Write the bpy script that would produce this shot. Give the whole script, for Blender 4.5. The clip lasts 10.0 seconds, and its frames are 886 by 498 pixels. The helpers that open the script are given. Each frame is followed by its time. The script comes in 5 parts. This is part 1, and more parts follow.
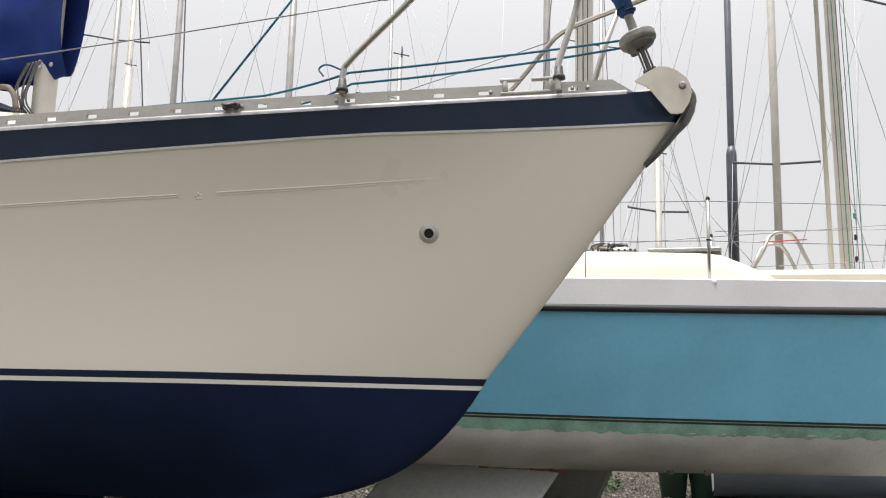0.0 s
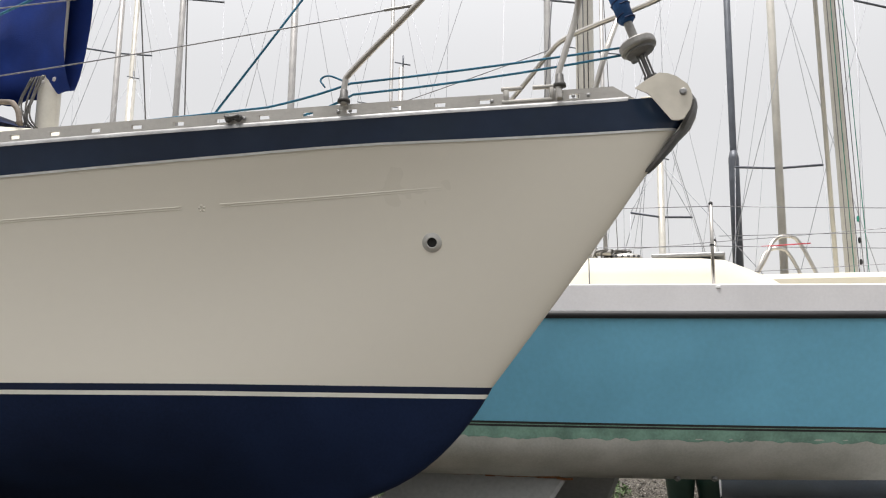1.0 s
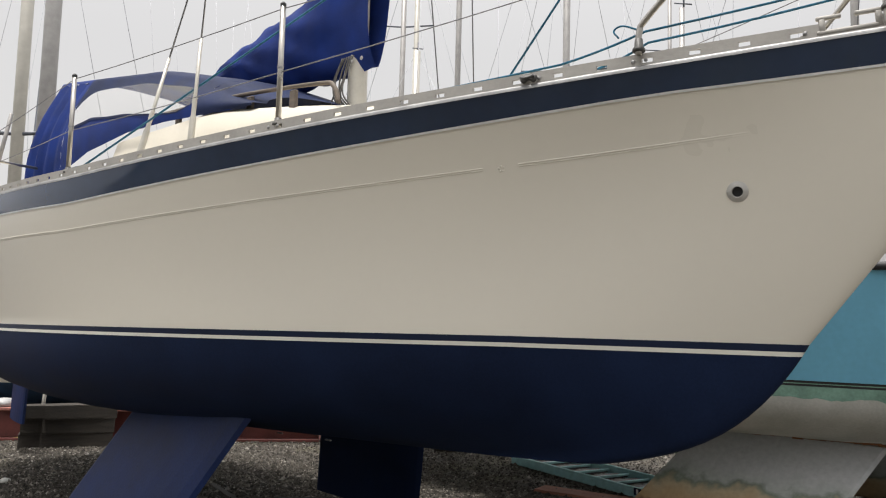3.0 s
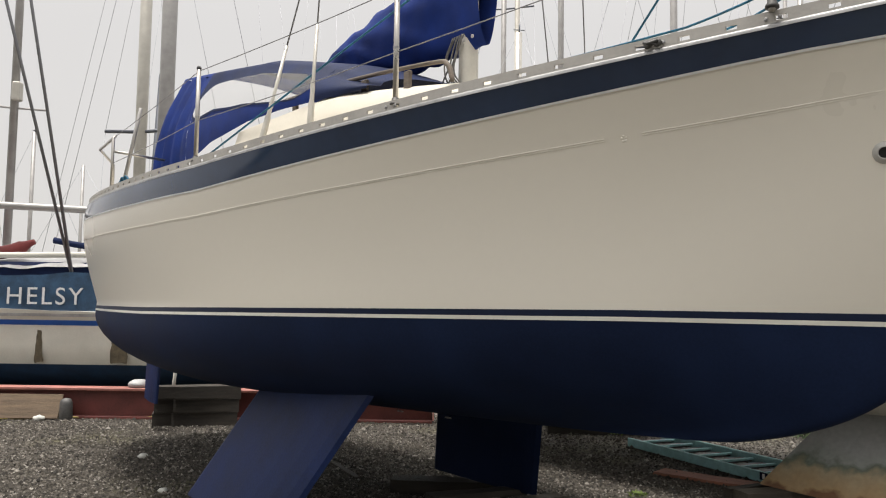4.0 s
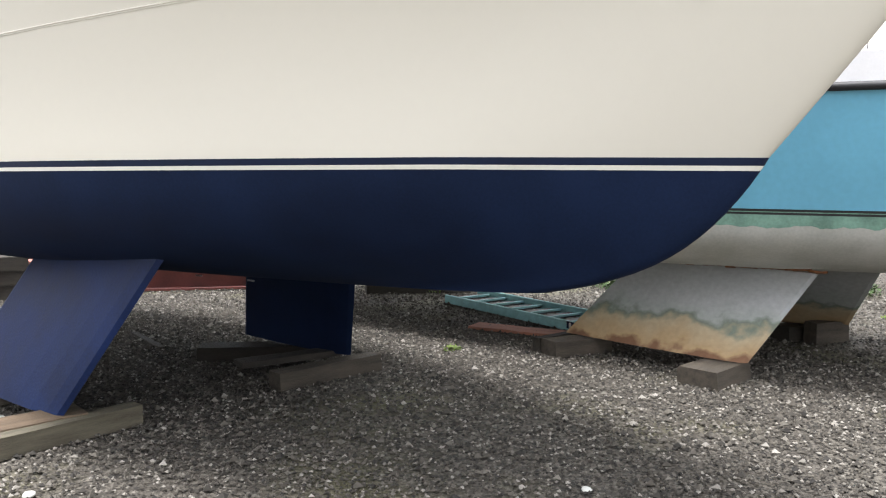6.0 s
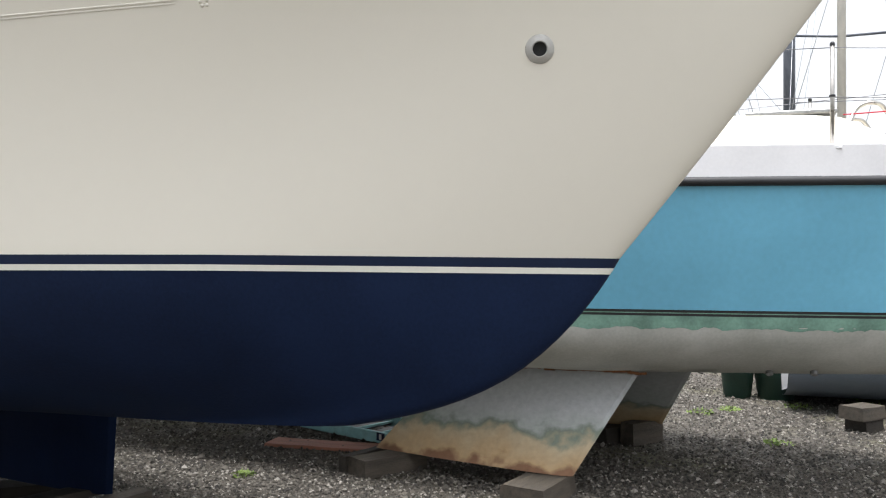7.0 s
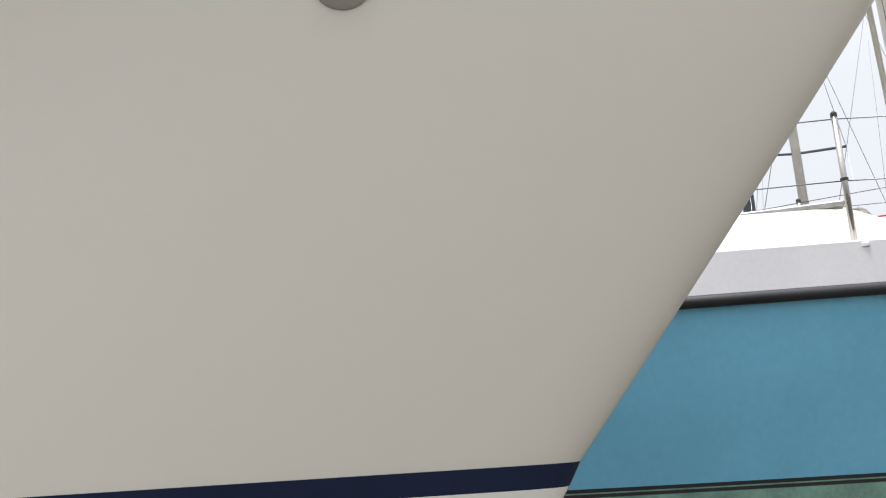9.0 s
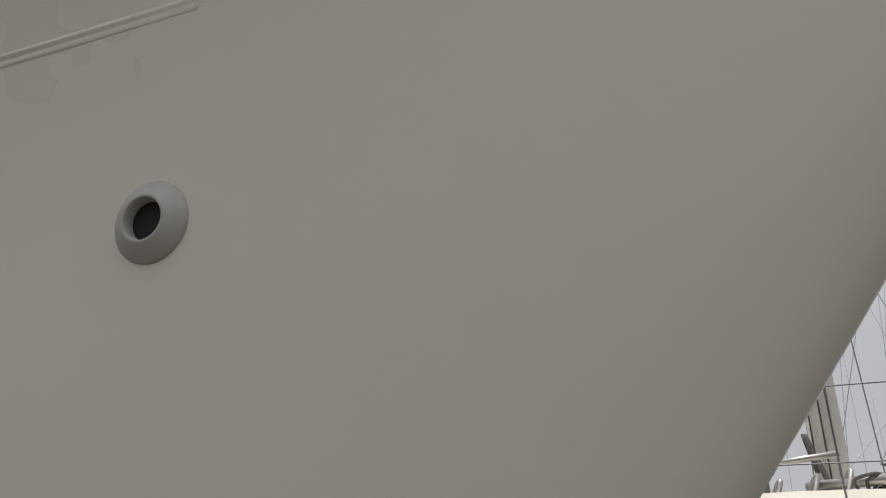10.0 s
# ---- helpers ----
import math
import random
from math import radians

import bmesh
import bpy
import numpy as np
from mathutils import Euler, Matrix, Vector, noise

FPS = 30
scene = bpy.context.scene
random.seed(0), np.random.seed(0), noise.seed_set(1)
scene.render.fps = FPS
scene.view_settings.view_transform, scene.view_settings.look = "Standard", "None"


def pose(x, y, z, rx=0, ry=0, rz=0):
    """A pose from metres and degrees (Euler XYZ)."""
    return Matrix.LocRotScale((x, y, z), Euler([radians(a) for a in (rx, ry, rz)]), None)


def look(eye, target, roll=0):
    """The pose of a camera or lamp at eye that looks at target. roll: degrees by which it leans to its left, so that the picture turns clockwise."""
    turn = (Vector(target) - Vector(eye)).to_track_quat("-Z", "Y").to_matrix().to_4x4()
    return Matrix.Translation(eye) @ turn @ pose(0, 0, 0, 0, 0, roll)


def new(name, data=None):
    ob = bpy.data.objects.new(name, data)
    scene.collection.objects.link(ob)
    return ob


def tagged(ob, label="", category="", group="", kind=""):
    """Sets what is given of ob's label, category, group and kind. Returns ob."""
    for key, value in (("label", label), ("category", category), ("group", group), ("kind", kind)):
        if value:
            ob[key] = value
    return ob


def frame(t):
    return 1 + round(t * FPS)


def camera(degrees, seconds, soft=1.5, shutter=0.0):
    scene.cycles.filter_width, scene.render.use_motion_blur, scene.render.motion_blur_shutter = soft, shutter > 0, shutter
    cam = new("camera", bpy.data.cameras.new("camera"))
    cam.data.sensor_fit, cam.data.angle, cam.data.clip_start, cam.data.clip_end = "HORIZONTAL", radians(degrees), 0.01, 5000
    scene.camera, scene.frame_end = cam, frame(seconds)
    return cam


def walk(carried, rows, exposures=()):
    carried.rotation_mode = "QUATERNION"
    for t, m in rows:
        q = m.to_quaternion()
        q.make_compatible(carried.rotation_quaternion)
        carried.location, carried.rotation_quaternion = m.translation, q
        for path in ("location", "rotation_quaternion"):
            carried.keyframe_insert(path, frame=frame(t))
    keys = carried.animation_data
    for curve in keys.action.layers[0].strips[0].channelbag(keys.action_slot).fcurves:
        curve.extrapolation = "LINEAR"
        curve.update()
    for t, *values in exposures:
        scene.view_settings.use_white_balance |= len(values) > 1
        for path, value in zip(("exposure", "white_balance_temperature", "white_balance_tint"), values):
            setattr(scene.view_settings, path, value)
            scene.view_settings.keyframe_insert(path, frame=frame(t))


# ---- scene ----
cam = camera(58.1, 10.0, 1.15)
PATH = [
    (0, (0.218, -0.365, 1.419), (0.067, 1.608, 1.71), 1.5),
    (0.5, (0.223, -0.364, 1.421), (0.072, 1.605, 1.738), 1.1),
    (1, (0.219, -0.369, 1.421), (0.059, 1.6, 1.732), 0.8),
    (1.5, (0.205, -0.379, 1.408), (-0.033, 1.587, 1.689), 0.6),
    (2, (0.187, -0.389, 1.404), (-0.217, 1.553, 1.655), 0.9),
    (2.5, (0.157, -0.391, 1.399), (-0.434, 1.506, 1.624), 1.5),
    (3, (0.151, -0.408, 1.418), (-0.673, 1.405, 1.603), 1.5),
    (3.2, (0.131, -0.414, 1.38), (-0.757, 1.367, 1.573), 1.8),
    (4.3, (0.07, -0.423, 1.375), (-1.011, 1.257, 1.473), 0.7),
    (4.5, (0.065, -0.42, 1.353), (-1.029, 1.254, 1.398), 0.7),
    (4.7, (0.056, -0.408, 1.348), (-1.046, 1.26, 1.31), 0.8),
    (5, (0.023, -0.389, 1.308), (-1.076, 1.276, 1.165), 0.8),
    (5.5, (0.038, -0.346, 1.316), (-0.929, 1.391, 1.105), 0.5),
    (6, (0.029, -0.108, 1.317), (-0.629, 1.772, 1.129), 0.4),
    (6.2, (0.028, -0.011, 1.327), (-0.526, 1.904, 1.169), 1.2),
    (7.3, (-0.147, 0.727, 1.350), (-0.235, 2.723, 1.440), -0.0),
    (7.5, (-0.161, 0.872, 1.327), (-0.204, 2.869, 1.426), -0.2),
    (8, (-0.184, 1.048, 1.336), (-0.183, 3.044, 1.456), -1.5),
    (8.5, (-0.166, 1.328, 1.385), (-0.134, 3.317, 1.595), -4.6),
    (9, (0.072, 1.741, 1.429), (-0.025, 3.695, 1.847), -3.5),
    (9.2, (0.169, 1.824, 1.464), (-0.005, 3.750, 1.975), -2.5),
    (9.5, (0.247, 1.917, 1.501), (-0.011, 3.787, 2.160), -1.0),
    (9.8, (0.308, 1.997, 1.543), (-0.104, 3.757, 2.397), 0.5),
    (10, (0.370, 2.043, 1.572), (-0.218, 3.699, 2.526), 2.8),
]
walk(cam, [(t, look(eye, target, roll)) for t, eye, target, roll in PATH],
     [(0, 0.1, 6450, 9), (2.5, 0.02, 6500, 9), (4.5, 0.0, 6700, 9), (5.2, 0.62, 6550, 9), (6.2, 0.98, 6150, 9), (7.5, 0.47, 6150, 8), (8.0, 0.56, 5950, 8), (8.5, 0.6, 6000, 8), (9.0, 0.3, 6150, 9), (9.5, -0.26, 6300, 9), (10, -0.57, 6250, 10)])

# ---- light ----
SUN_ELEV, SUN_AZ = radians(81), radians(-134)   # high, over the near side
world = bpy.data.worlds.new("sky")
scene.world = world
world.use_nodes = True
wn, wl = world.node_tree.nodes, world.node_tree.links
sky = wn.new("ShaderNodeTexSky")
sky.sky_type, sky.sun_disc = "NISHITA", False
sky.sun_elevation, sky.sun_rotation = SUN_ELEV, SUN_AZ
sky.air_density, sky.dust_density, sky.ozone_density = 1.0, 8.0, 1.0
haze = wn.new("ShaderNodeMixRGB")
haze.inputs[0].default_value = 0.85
haze.inputs[2].default_value = (8.3, 8.15, 8.15, 1)
wl.new(sky.outputs[0], haze.inputs[1])
# an overcast sky brightens towards the zenith
geo = wn.new("ShaderNodeTexCoord")
sepz = wn.new("ShaderNodeSeparateXYZ")
wl.new(geo.outputs["Generated"], sepz.inputs[0])
lift = wn.new("ShaderNodeMapRange")
lift.interpolation_type = "SMOOTHSTEP"
lift.inputs[1].default_value, lift.inputs[2].default_value = 0.30, 0.95
lift.inputs[3].default_value, lift.inputs[4].default_value = 1.0, 2.2
wl.new(sepz.outputs[2], lift.inputs[0])
scale_ = wn.new("ShaderNodeVectorMath")
scale_.operation = "SCALE"
wl.new(haze.outputs[0], scale_.inputs[0])
wl.new(lift.outputs[0], scale_.inputs["Scale"])
wl.new(scale_.outputs[0], wn["Background"].inputs[0])
wn["Background"].inputs[1].default_value = 0.1
sun = new("sun", bpy.data.lights.new("sun", "SUN"))
sun.data.energy, sun.data.angle, sun.data.color = 3.9, radians(12), (1, 0.965, 0.93)
sun.matrix_world = look((0, 0, 20), Vector((0, 0, 20)) - Vector((math.sin(SUN_AZ) * math.cos(SUN_ELEV), math.cos(SUN_AZ) * math.cos(SUN_ELEV), math.sin(SUN_ELEV))))


# ---- materials ----
def surface(name, rgb, rough=0.5, metal=0.0, vary=0.12, scale=3.0, grain=60.0, bump=0.1, second=None, coat=0.0, stretch=(1, 1, 1), transmission=0.0, spec=0.5):
    """A surface with two scales of variation in colour and roughness and a fine relief."""
    m = bpy.data.materials.new(name)
    m.use_nodes = True
    n, l = m.node_tree.nodes, m.node_tree.links
    b = n["Principled BSDF"]
    co = n.new("ShaderNodeTexCoord")
    mp = n.new("ShaderNodeMapping")
    mp.inputs["Scale"].default_value = stretch
    l.new(co.outputs["Object"], mp.inputs[0])
    big, fine = n.new("ShaderNodeTexNoise"), n.new("ShaderNodeTexNoise")
    big.inputs["Scale"].default_value, big.inputs["Detail"].default_value = scale, 6
    fine.inputs["Scale"].default_value, fine.inputs["Detail"].default_value = grain, 4
    for tex in (big, fine):
        l.new(mp.outputs[0], tex.inputs["Vector"])
    add = n.new("ShaderNodeMath")
    add.operation = "MULTIPLY_ADD"
    add.inputs[1].default_value, add.inputs[2].default_value = 0.4, 0.0
    l.new(fine.outputs[0], add.inputs[0])
    l.new(big.outputs[0], add.inputs[2])
    ramp = n.new("ShaderNodeValToRGB")
    dark = [c * (1 - vary) for c in rgb] if second is None else second
    light = [min(1, c * (1 + vary)) for c in rgb] if second is None else rgb
    ramp.color_ramp.elements[0].position, ramp.color_ramp.elements[1].position = 0.5, 0.9
    ramp.color_ramp.elements[0].color, ramp.color_ramp.elements[1].color = (*dark, 1), (*light, 1)
    l.new(add.outputs[0], ramp.inputs[0])
    l.new(ramp.outputs[0], b.inputs["Base Color"])
    rr = n.new("ShaderNodeMapRange")
    rr.inputs[3].default_value, rr.inputs[4].default_value = max(0.02, rough - 0.08), min(1, rough + 0.08)
    l.new(big.outputs[0], rr.inputs[0])
    l.new(rr.outputs[0], b.inputs["Roughness"])
    b.inputs["Metallic"].default_value = metal
    b.inputs["Specular IOR Level"].default_value = spec
    b.inputs["Coat Weight"].default_value = coat
    b.inputs["Transmission Weight"].default_value = transmission
    if bump:
        bp = n.new("ShaderNodeBump")
        bp.inputs["Strength"].default_value, bp.inputs["Distance"].default_value = bump, 0.01
        l.new(fine.outputs[0], bp.inputs["Height"])
        l.new(bp.outputs[0], b.inputs["Normal"])
    return m


GELCOAT = surface("white_gelcoat", (0.755, 0.718, 0.63), 0.30, vary=0.012, scale=0.7, grain=25, bump=0.006)
NAVY = surface("navy_gloss_paint", (0.023, 0.041, 0.084), 0.07, vary=0.15, scale=2, grain=14, bump=0.02)
BOOT = surface("navy_boot_paint", (0.010, 0.018, 0.048), 0.4, vary=0.15, scale=4, spec=0.25)
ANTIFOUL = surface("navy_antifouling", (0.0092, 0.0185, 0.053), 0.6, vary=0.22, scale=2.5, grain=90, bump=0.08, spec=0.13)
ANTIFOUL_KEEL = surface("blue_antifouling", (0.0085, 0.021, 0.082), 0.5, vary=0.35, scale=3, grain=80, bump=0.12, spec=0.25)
BOOT_WHITE = surface("boot_stripe_white", (0.82, 0.81, 0.73), 0.35, vary=0.05)
DECK = surface("cream_deck", (0.60, 0.56, 0.47), 0.5, vary=0.05, scale=4, bump=0.02)
BOWCREAM = surface("cream_painted_fitting", (0.56, 0.525, 0.45), 0.45, vary=0.10, scale=9, grain=30, bump=0.015)
ALLOY = surface("anodised_alloy", (0.40, 0.385, 0.36), 0.6, 0.3, vary=0.1, scale=8)
STEEL = surface("stainless_steel", (0.44, 0.42, 0.39), 0.3, 0.9, vary=0.08, scale=10)
DULL = surface("weathered_metal", (0.30, 0.30, 0.30), 0.5, 0.6, vary=0.25, scale=12)
DRUM = surface("worn_grey_drum", (0.20, 0.195, 0.185), 0.5, 0.25, vary=0.25, scale=14, bump=0.05)
STRAP = surface("dark_weathered_metal", (0.10, 0.098, 0.095), 0.55, 0.4, vary=0.3, scale=14)
MASTWHITE = surface("mast_white", (0.50, 0.48, 0.43), 0.4, 0.2, vary=0.08, scale=6)
MASTGREY = surface("mast_grey", (0.36, 0.35, 0.34), 0.45, 0.4, vary=0.12, scale=6)
MASTDARK = surface("mast_dark", (0.10, 0.11, 0.13), 0.45, 0.3, vary=0.15, scale=6)
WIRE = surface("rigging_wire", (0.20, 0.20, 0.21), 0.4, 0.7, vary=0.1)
# Distant copy of the wire, with haze put into its paler, bluer colour.
FARWIRE = surface("hazed_rigging_wire", (0.42, 0.43, 0.46), 0.5, 0.3, vary=0.1)
ROPE = surface("turquoise_rope", (0.012, 0.11, 0.19), 0.75, vary=0.35, scale=60, grain=200, bump=0.4)
ROPEGREY = surface("grey_rope", (0.10, 0.095, 0.09), 0.8, vary=0.3, scale=60, grain=200, bump=0.4)
CANVAS = surface("blue_canvas", (0.008, 0.026, 0.15), 0.75, vary=0.3, scale=5, grain=220, bump=0.25, spec=0.2)
FURLBLUE = surface("faded_blue_sail_strip", (0.018, 0.06, 0.16), 0.75, vary=0.4, scale=14, grain=160, bump=0.3, spec=0.2)
CANVASDARK = surface("navy_canvas", (0.007, 0.015, 0.055), 0.7, vary=0.3, scale=5, grain=200, bump=0.2, spec=0.2)
TEAK = surface("weathered_teak", (0.13, 0.105, 0.085), 0.7, vary=0.3, scale=6, grain=60, bump=0.3, stretch=(0.3, 4, 4))
BLACK = surface("black_rubber", (0.02, 0.02, 0.022), 0.55, vary=0.2)
FLANGE = surface("cream_plastic", (0.46, 0.45, 0.425), 0.45, vary=0.06, scale=20)
BORESHADE = surface("bore_shade", (0.012, 0.012, 0.012), 0.7, vary=0.2)
BLUEHULL = surface("sky_blue_gelcoat", (0.21, 0.56, 0.78), 0.36, vary=0.08, scale=1.5, grain=30, bump=0.02)
BLUEWHITE = surface("grey_white_gelcoat", (0.72, 0.71, 0.72), 0.45, vary=0.06, scale=2, bump=0.015)
CREAM = surface("cream_coachroof", (0.58, 0.545, 0.45), 0.45, vary=0.04, scale=2, bump=0.02)
GREENBAND = surface("faded_green_antifouling", (0.20, 0.35, 0.28), 0.7, vary=0.3, scale=6)
CHALK = surface("chalky_worn_antifouling", (0.64, 0.64, 0.60), 0.75, vary=0.2, scale=3, second=(0.46, 0.47, 0.43), bump=0.10)
RUST = surface("rust", (0.22, 0.09, 0.035), 0.85, vary=0.4, scale=20, bump=0.4)
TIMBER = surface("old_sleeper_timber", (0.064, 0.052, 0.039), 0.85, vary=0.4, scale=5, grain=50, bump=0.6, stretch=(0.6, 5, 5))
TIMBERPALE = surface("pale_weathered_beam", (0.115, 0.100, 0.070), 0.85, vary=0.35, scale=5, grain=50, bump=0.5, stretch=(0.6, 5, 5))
# Darker tone of the sleeper timber.
TIMBERDARK = surface("dark_timber", (0.032, 0.026, 0.02), 0.8, vary=0.4, scale=5, grain=50, bump=0.6, stretch=(0.6, 5, 5))
PLANK = surface("plank_timber", (0.125, 0.088, 0.056), 0.8, vary=0.35, scale=4, grain=40, bump=0.4, stretch=(0.5, 6, 6))
REDWOOD = surface("red_brown_board", (0.30, 0.12, 0.075), 0.75, vary=0.25, scale=4, bump=0.2, stretch=(0.5, 4, 4))
REDSTEEL = surface("red_oxide_steel", (0.14, 0.036, 0.030), 0.6, vary=0.3, scale=4, bump=0.15)
# Girder top and end: paler reds carry the sky's light in their colour.
FLANGERED = surface("skylit_red_oxide_flange", (0.33, 0.13, 0.105), 0.6, vary=0.25, scale=5, bump=0.15)
PINKSTEEL = surface("lit_pink_steel", (0.50, 0.22, 0.19), 0.6, vary=0.2, scale=6, bump=0.1)
PALEGREEN = surface("pale_green_sheet", (0.22, 0.28, 0.25), 0.6, vary=0.15, scale=4)
ORANGE = surface("orange_brick_red_plastic", (0.42, 0.10, 0.05), 0.6, vary=0.2)
LADDER = surface("pale_turquoise_paint", (0.30, 0.55, 0.56), 0.5, vary=0.15, scale=12, bump=0.1)
TREAD = surface("dark_ladder_tread", (0.10, 0.10, 0.10), 0.6, 0.3, vary=0.2)
BIN = surface("dark_green_plastic", (0.02, 0.06, 0.045), 0.5, vary=0.2)
GREYHULL = surface("grey_blue_hull", (0.17, 0.20, 0.25), 0.55, vary=0.15)
LEAF = surface("hedge_leaf", (0.06, 0.10, 0.03), 0.7, vary=0.5, scale=8)
WHITEPAINT = surface("white_letter_paint", (0.72, 0.74, 0.74), 0.6, vary=0.1, scale=20)
HELBLUE = surface("faded_blue_canvas_dodger", (0.03, 0.075, 0.14), 0.75, vary=0.35, scale=6, bump=0.2)
TARP = surface("grey_tarpaulin", (0.36, 0.36, 0.36), 0.6, vary=0.3, scale=4, bump=0.3)
HELWHITE = surface("stained_white_hull", (0.62, 0.60, 0.53), 0.5, vary=0.1, scale=2)
STAIN = surface("brown_water_stain", (0.10, 0.08, 0.05), 0.8, vary=0.4, scale=12)
MAROON = surface("maroon_canvas", (0.16, 0.03, 0.03), 0.75, vary=0.3)
GREENSCRAP = surface("green_plastic_scrap", (0.0, 0.30, 0.19), 0.4, vary=0.2)
HOSE = surface("yellow_hose", (0.45, 0.36, 0.12), 0.6, vary=0.2)
REDLINE = surface("red_cord", (0.5, 0.03, 0.05), 0.7, vary=0.2)
GREENLINE = surface("green_cord", (0.02, 0.22, 0.16), 0.7, vary=0.2)


def gravel_material(name, base, dark, light):
    m = bpy.data.materials.new(name)
    m.use_nodes = True
    n, l = m.node_tree.nodes, m.node_tree.links
    b = n["Principled BSDF"]
    co = n.new("ShaderNodeTexCoord")
    vor = n.new("ShaderNodeTexVoronoi")
    vor.inputs["Scale"].default_value = 55
    patch = n.new("ShaderNodeTexNoise")
    patch.inputs["Scale"].default_value, patch.inputs["Detail"].default_value = 0.9, 8
    l.new(co.outputs["Object"], vor.inputs["Vector"])
    l.new(co.outputs["Object"], patch.inputs["Vector"])
    ramp = n.new("ShaderNodeValToRGB")
    e = ramp.color_ramp.elements
    e[0].position, e[0].color = 0.1, (*dark, 1)
    e[1].position, e[1].color = 0.95, (*light, 1)
    mid = ramp.color_ramp.elements.new(0.55)
    mid.color = (*base, 1)
    l.new(vor.outputs["Color"], ramp.inputs[0])
    moss = n.new("ShaderNodeMixRGB")
    moss.inputs[2].default_value = (0.13, 0.125, 0.05, 1)
    mr = n.new("ShaderNodeMapRange")
    mr.inputs[1].default_value, mr.inputs[2].default_value, mr.inputs[4].default_value = 0.52, 0.72, 0.6
    l.new(patch.outputs[0], mr.inputs[0])
    l.new(mr.outputs[0], moss.inputs[0])
    l.new(ramp.outputs[0], moss.inputs[1])
    l.new(moss.outputs[0], b.inputs["Base Color"])
    b.inputs["Roughness"].default_value = 0.9
    bp = n.new("ShaderNodeBump")
    bp.inputs["Strength"].default_value, bp.inputs["Distance"].default_value = 0.9, 0.012
    l.new(vor.outputs["Distance"], bp.inputs["Height"])
    l.new(bp.outputs[0], b.inputs["Normal"])
    return m


def pebble_material(name):
    m = bpy.data.materials.new(name)
    m.use_nodes = True
    n, l = m.node_tree.nodes, m.node_tree.links
    geo = n.new("ShaderNodeNewGeometry")
    ramp = n.new("ShaderNodeValToRGB")
    e = ramp.color_ramp.elements
    e[0].color, e[1].color = (0.026, 0.023, 0.020, 1), (0.34, 0.315, 0.28, 1)
    mid = e.new(0.55)
    mid.color = (0.080, 0.070, 0.057, 1)
    hi = e.new(0.84)
    hi.color = (0.136, 0.122, 0.102, 1)
    l.new(geo.outputs["Random Per Island"], ramp.inputs[0])
    l.new(ramp.outputs[0], n["Principled BSDF"].inputs["Base Color"])
    n["Principled BSDF"].inputs["Roughness"].default_value = 0.85
    return m


GRAVEL = gravel_material("gravel", (0.074, 0.064, 0.052), (0.026, 0.022, 0.018), (0.150, 0.134, 0.111))
PEBBLE = pebble_material("pebble")


def glass_material(name, rgb, rough, alpha):
    m = bpy.data.materials.new(name)
    m.use_nodes = True
    n, l = m.node_tree.nodes, m.node_tree.links
    out = n["Material Output"]
    tr, gl, mix = n.new("ShaderNodeBsdfTransparent"), n["Principled BSDF"], n.new("ShaderNodeMixShader")
    gl.inputs["Base Color"].default_value, gl.inputs["Roughness"].default_value = (*rgb, 1), rough
    mix.inputs[0].default_value = alpha
    l.new(tr.outputs[0], mix.inputs[1])
    l.new(gl.outputs[0], mix.inputs[2])
    l.new(mix.outputs[0], out.inputs[0])
    return m


VINYL = glass_material("clear_vinyl", (0.50, 0.49, 0.47), 0.15, 0.22)


# ---- mesh helpers ----
def part(name, bm, material, parent=None, label="", smooth=False):
    me = bpy.data.meshes.new(name)
    bmesh.ops.recalc_face_normals(bm, faces=bm.faces)
    if smooth:
        for f in bm.faces:
            f.smooth = True
    bm.to_mesh(me)
    bm.free()
    me.materials.append(material)
    ob = new(name, me)
    if parent is not None:
        ob.parent = parent
    if label:
        ob["label"] = label
    return ob


def holder(name, m, label, category, group="", kind=""):
    ob = new(name)
    ob.matrix_world = m
    return tagged(ob, label, category, group, kind)


def box(bm, c, size, m=None, bevel=0.0):
    """A box about c, turned by m, its edges bevelled."""
    geom = bmesh.ops.create_cube(bm, size=1.0)
    vs = geom["verts"]
    for v in vs:
        v.co = Vector(v.co[k] * size[k] for k in range(3))
    if bevel:
        es = list({e for v in vs for e in v.link_edges})
        r = bmesh.ops.bevel(bm, geom=es, offset=bevel, segments=1, affect="EDGES")
        vs = list({v for f in r["faces"] for v in f.verts} | {v for v in vs if v.is_valid})
    for v in vs:
        v.co = (m @ v.co if m else v.co) + Vector(c)
    return vs


def sweep(bm, pts, radius, seg=8, closed=False, caps=True):
    """A tube along the points; radius is a number or one per point."""
    pts = [Vector(p) for p in pts]
    rings = []
    up = Vector((0, 0, 1))
    last = None
    for i, p in enumerate(pts):
        a, b = pts[max(i - 1, 0)], pts[min(i + 1, len(pts) - 1)]
        d = (b - a).normalized()
        side = d.cross(up if abs(d.z) < 0.95 else Vector((1, 0, 0))) if last is None else last - d * last.dot(d)
        side.normalize()
        last = side
        other = d.cross(side)
        r = radius[i] if isinstance(radius, (list, tuple)) else radius
        rings.append([bm.verts.new(p + (side * math.cos(k * math.tau / seg) + other * math.sin(k * math.tau / seg)) * r) for k in range(seg)])
    for a, b in zip(rings, rings[1:]):
        for k in range(seg):
            bm.faces.new((a[k], a[(k + 1) % seg], b[(k + 1) % seg], b[k]))
    if caps:
        bm.faces.new(rings[0][::-1])
        bm.faces.new(rings[-1])


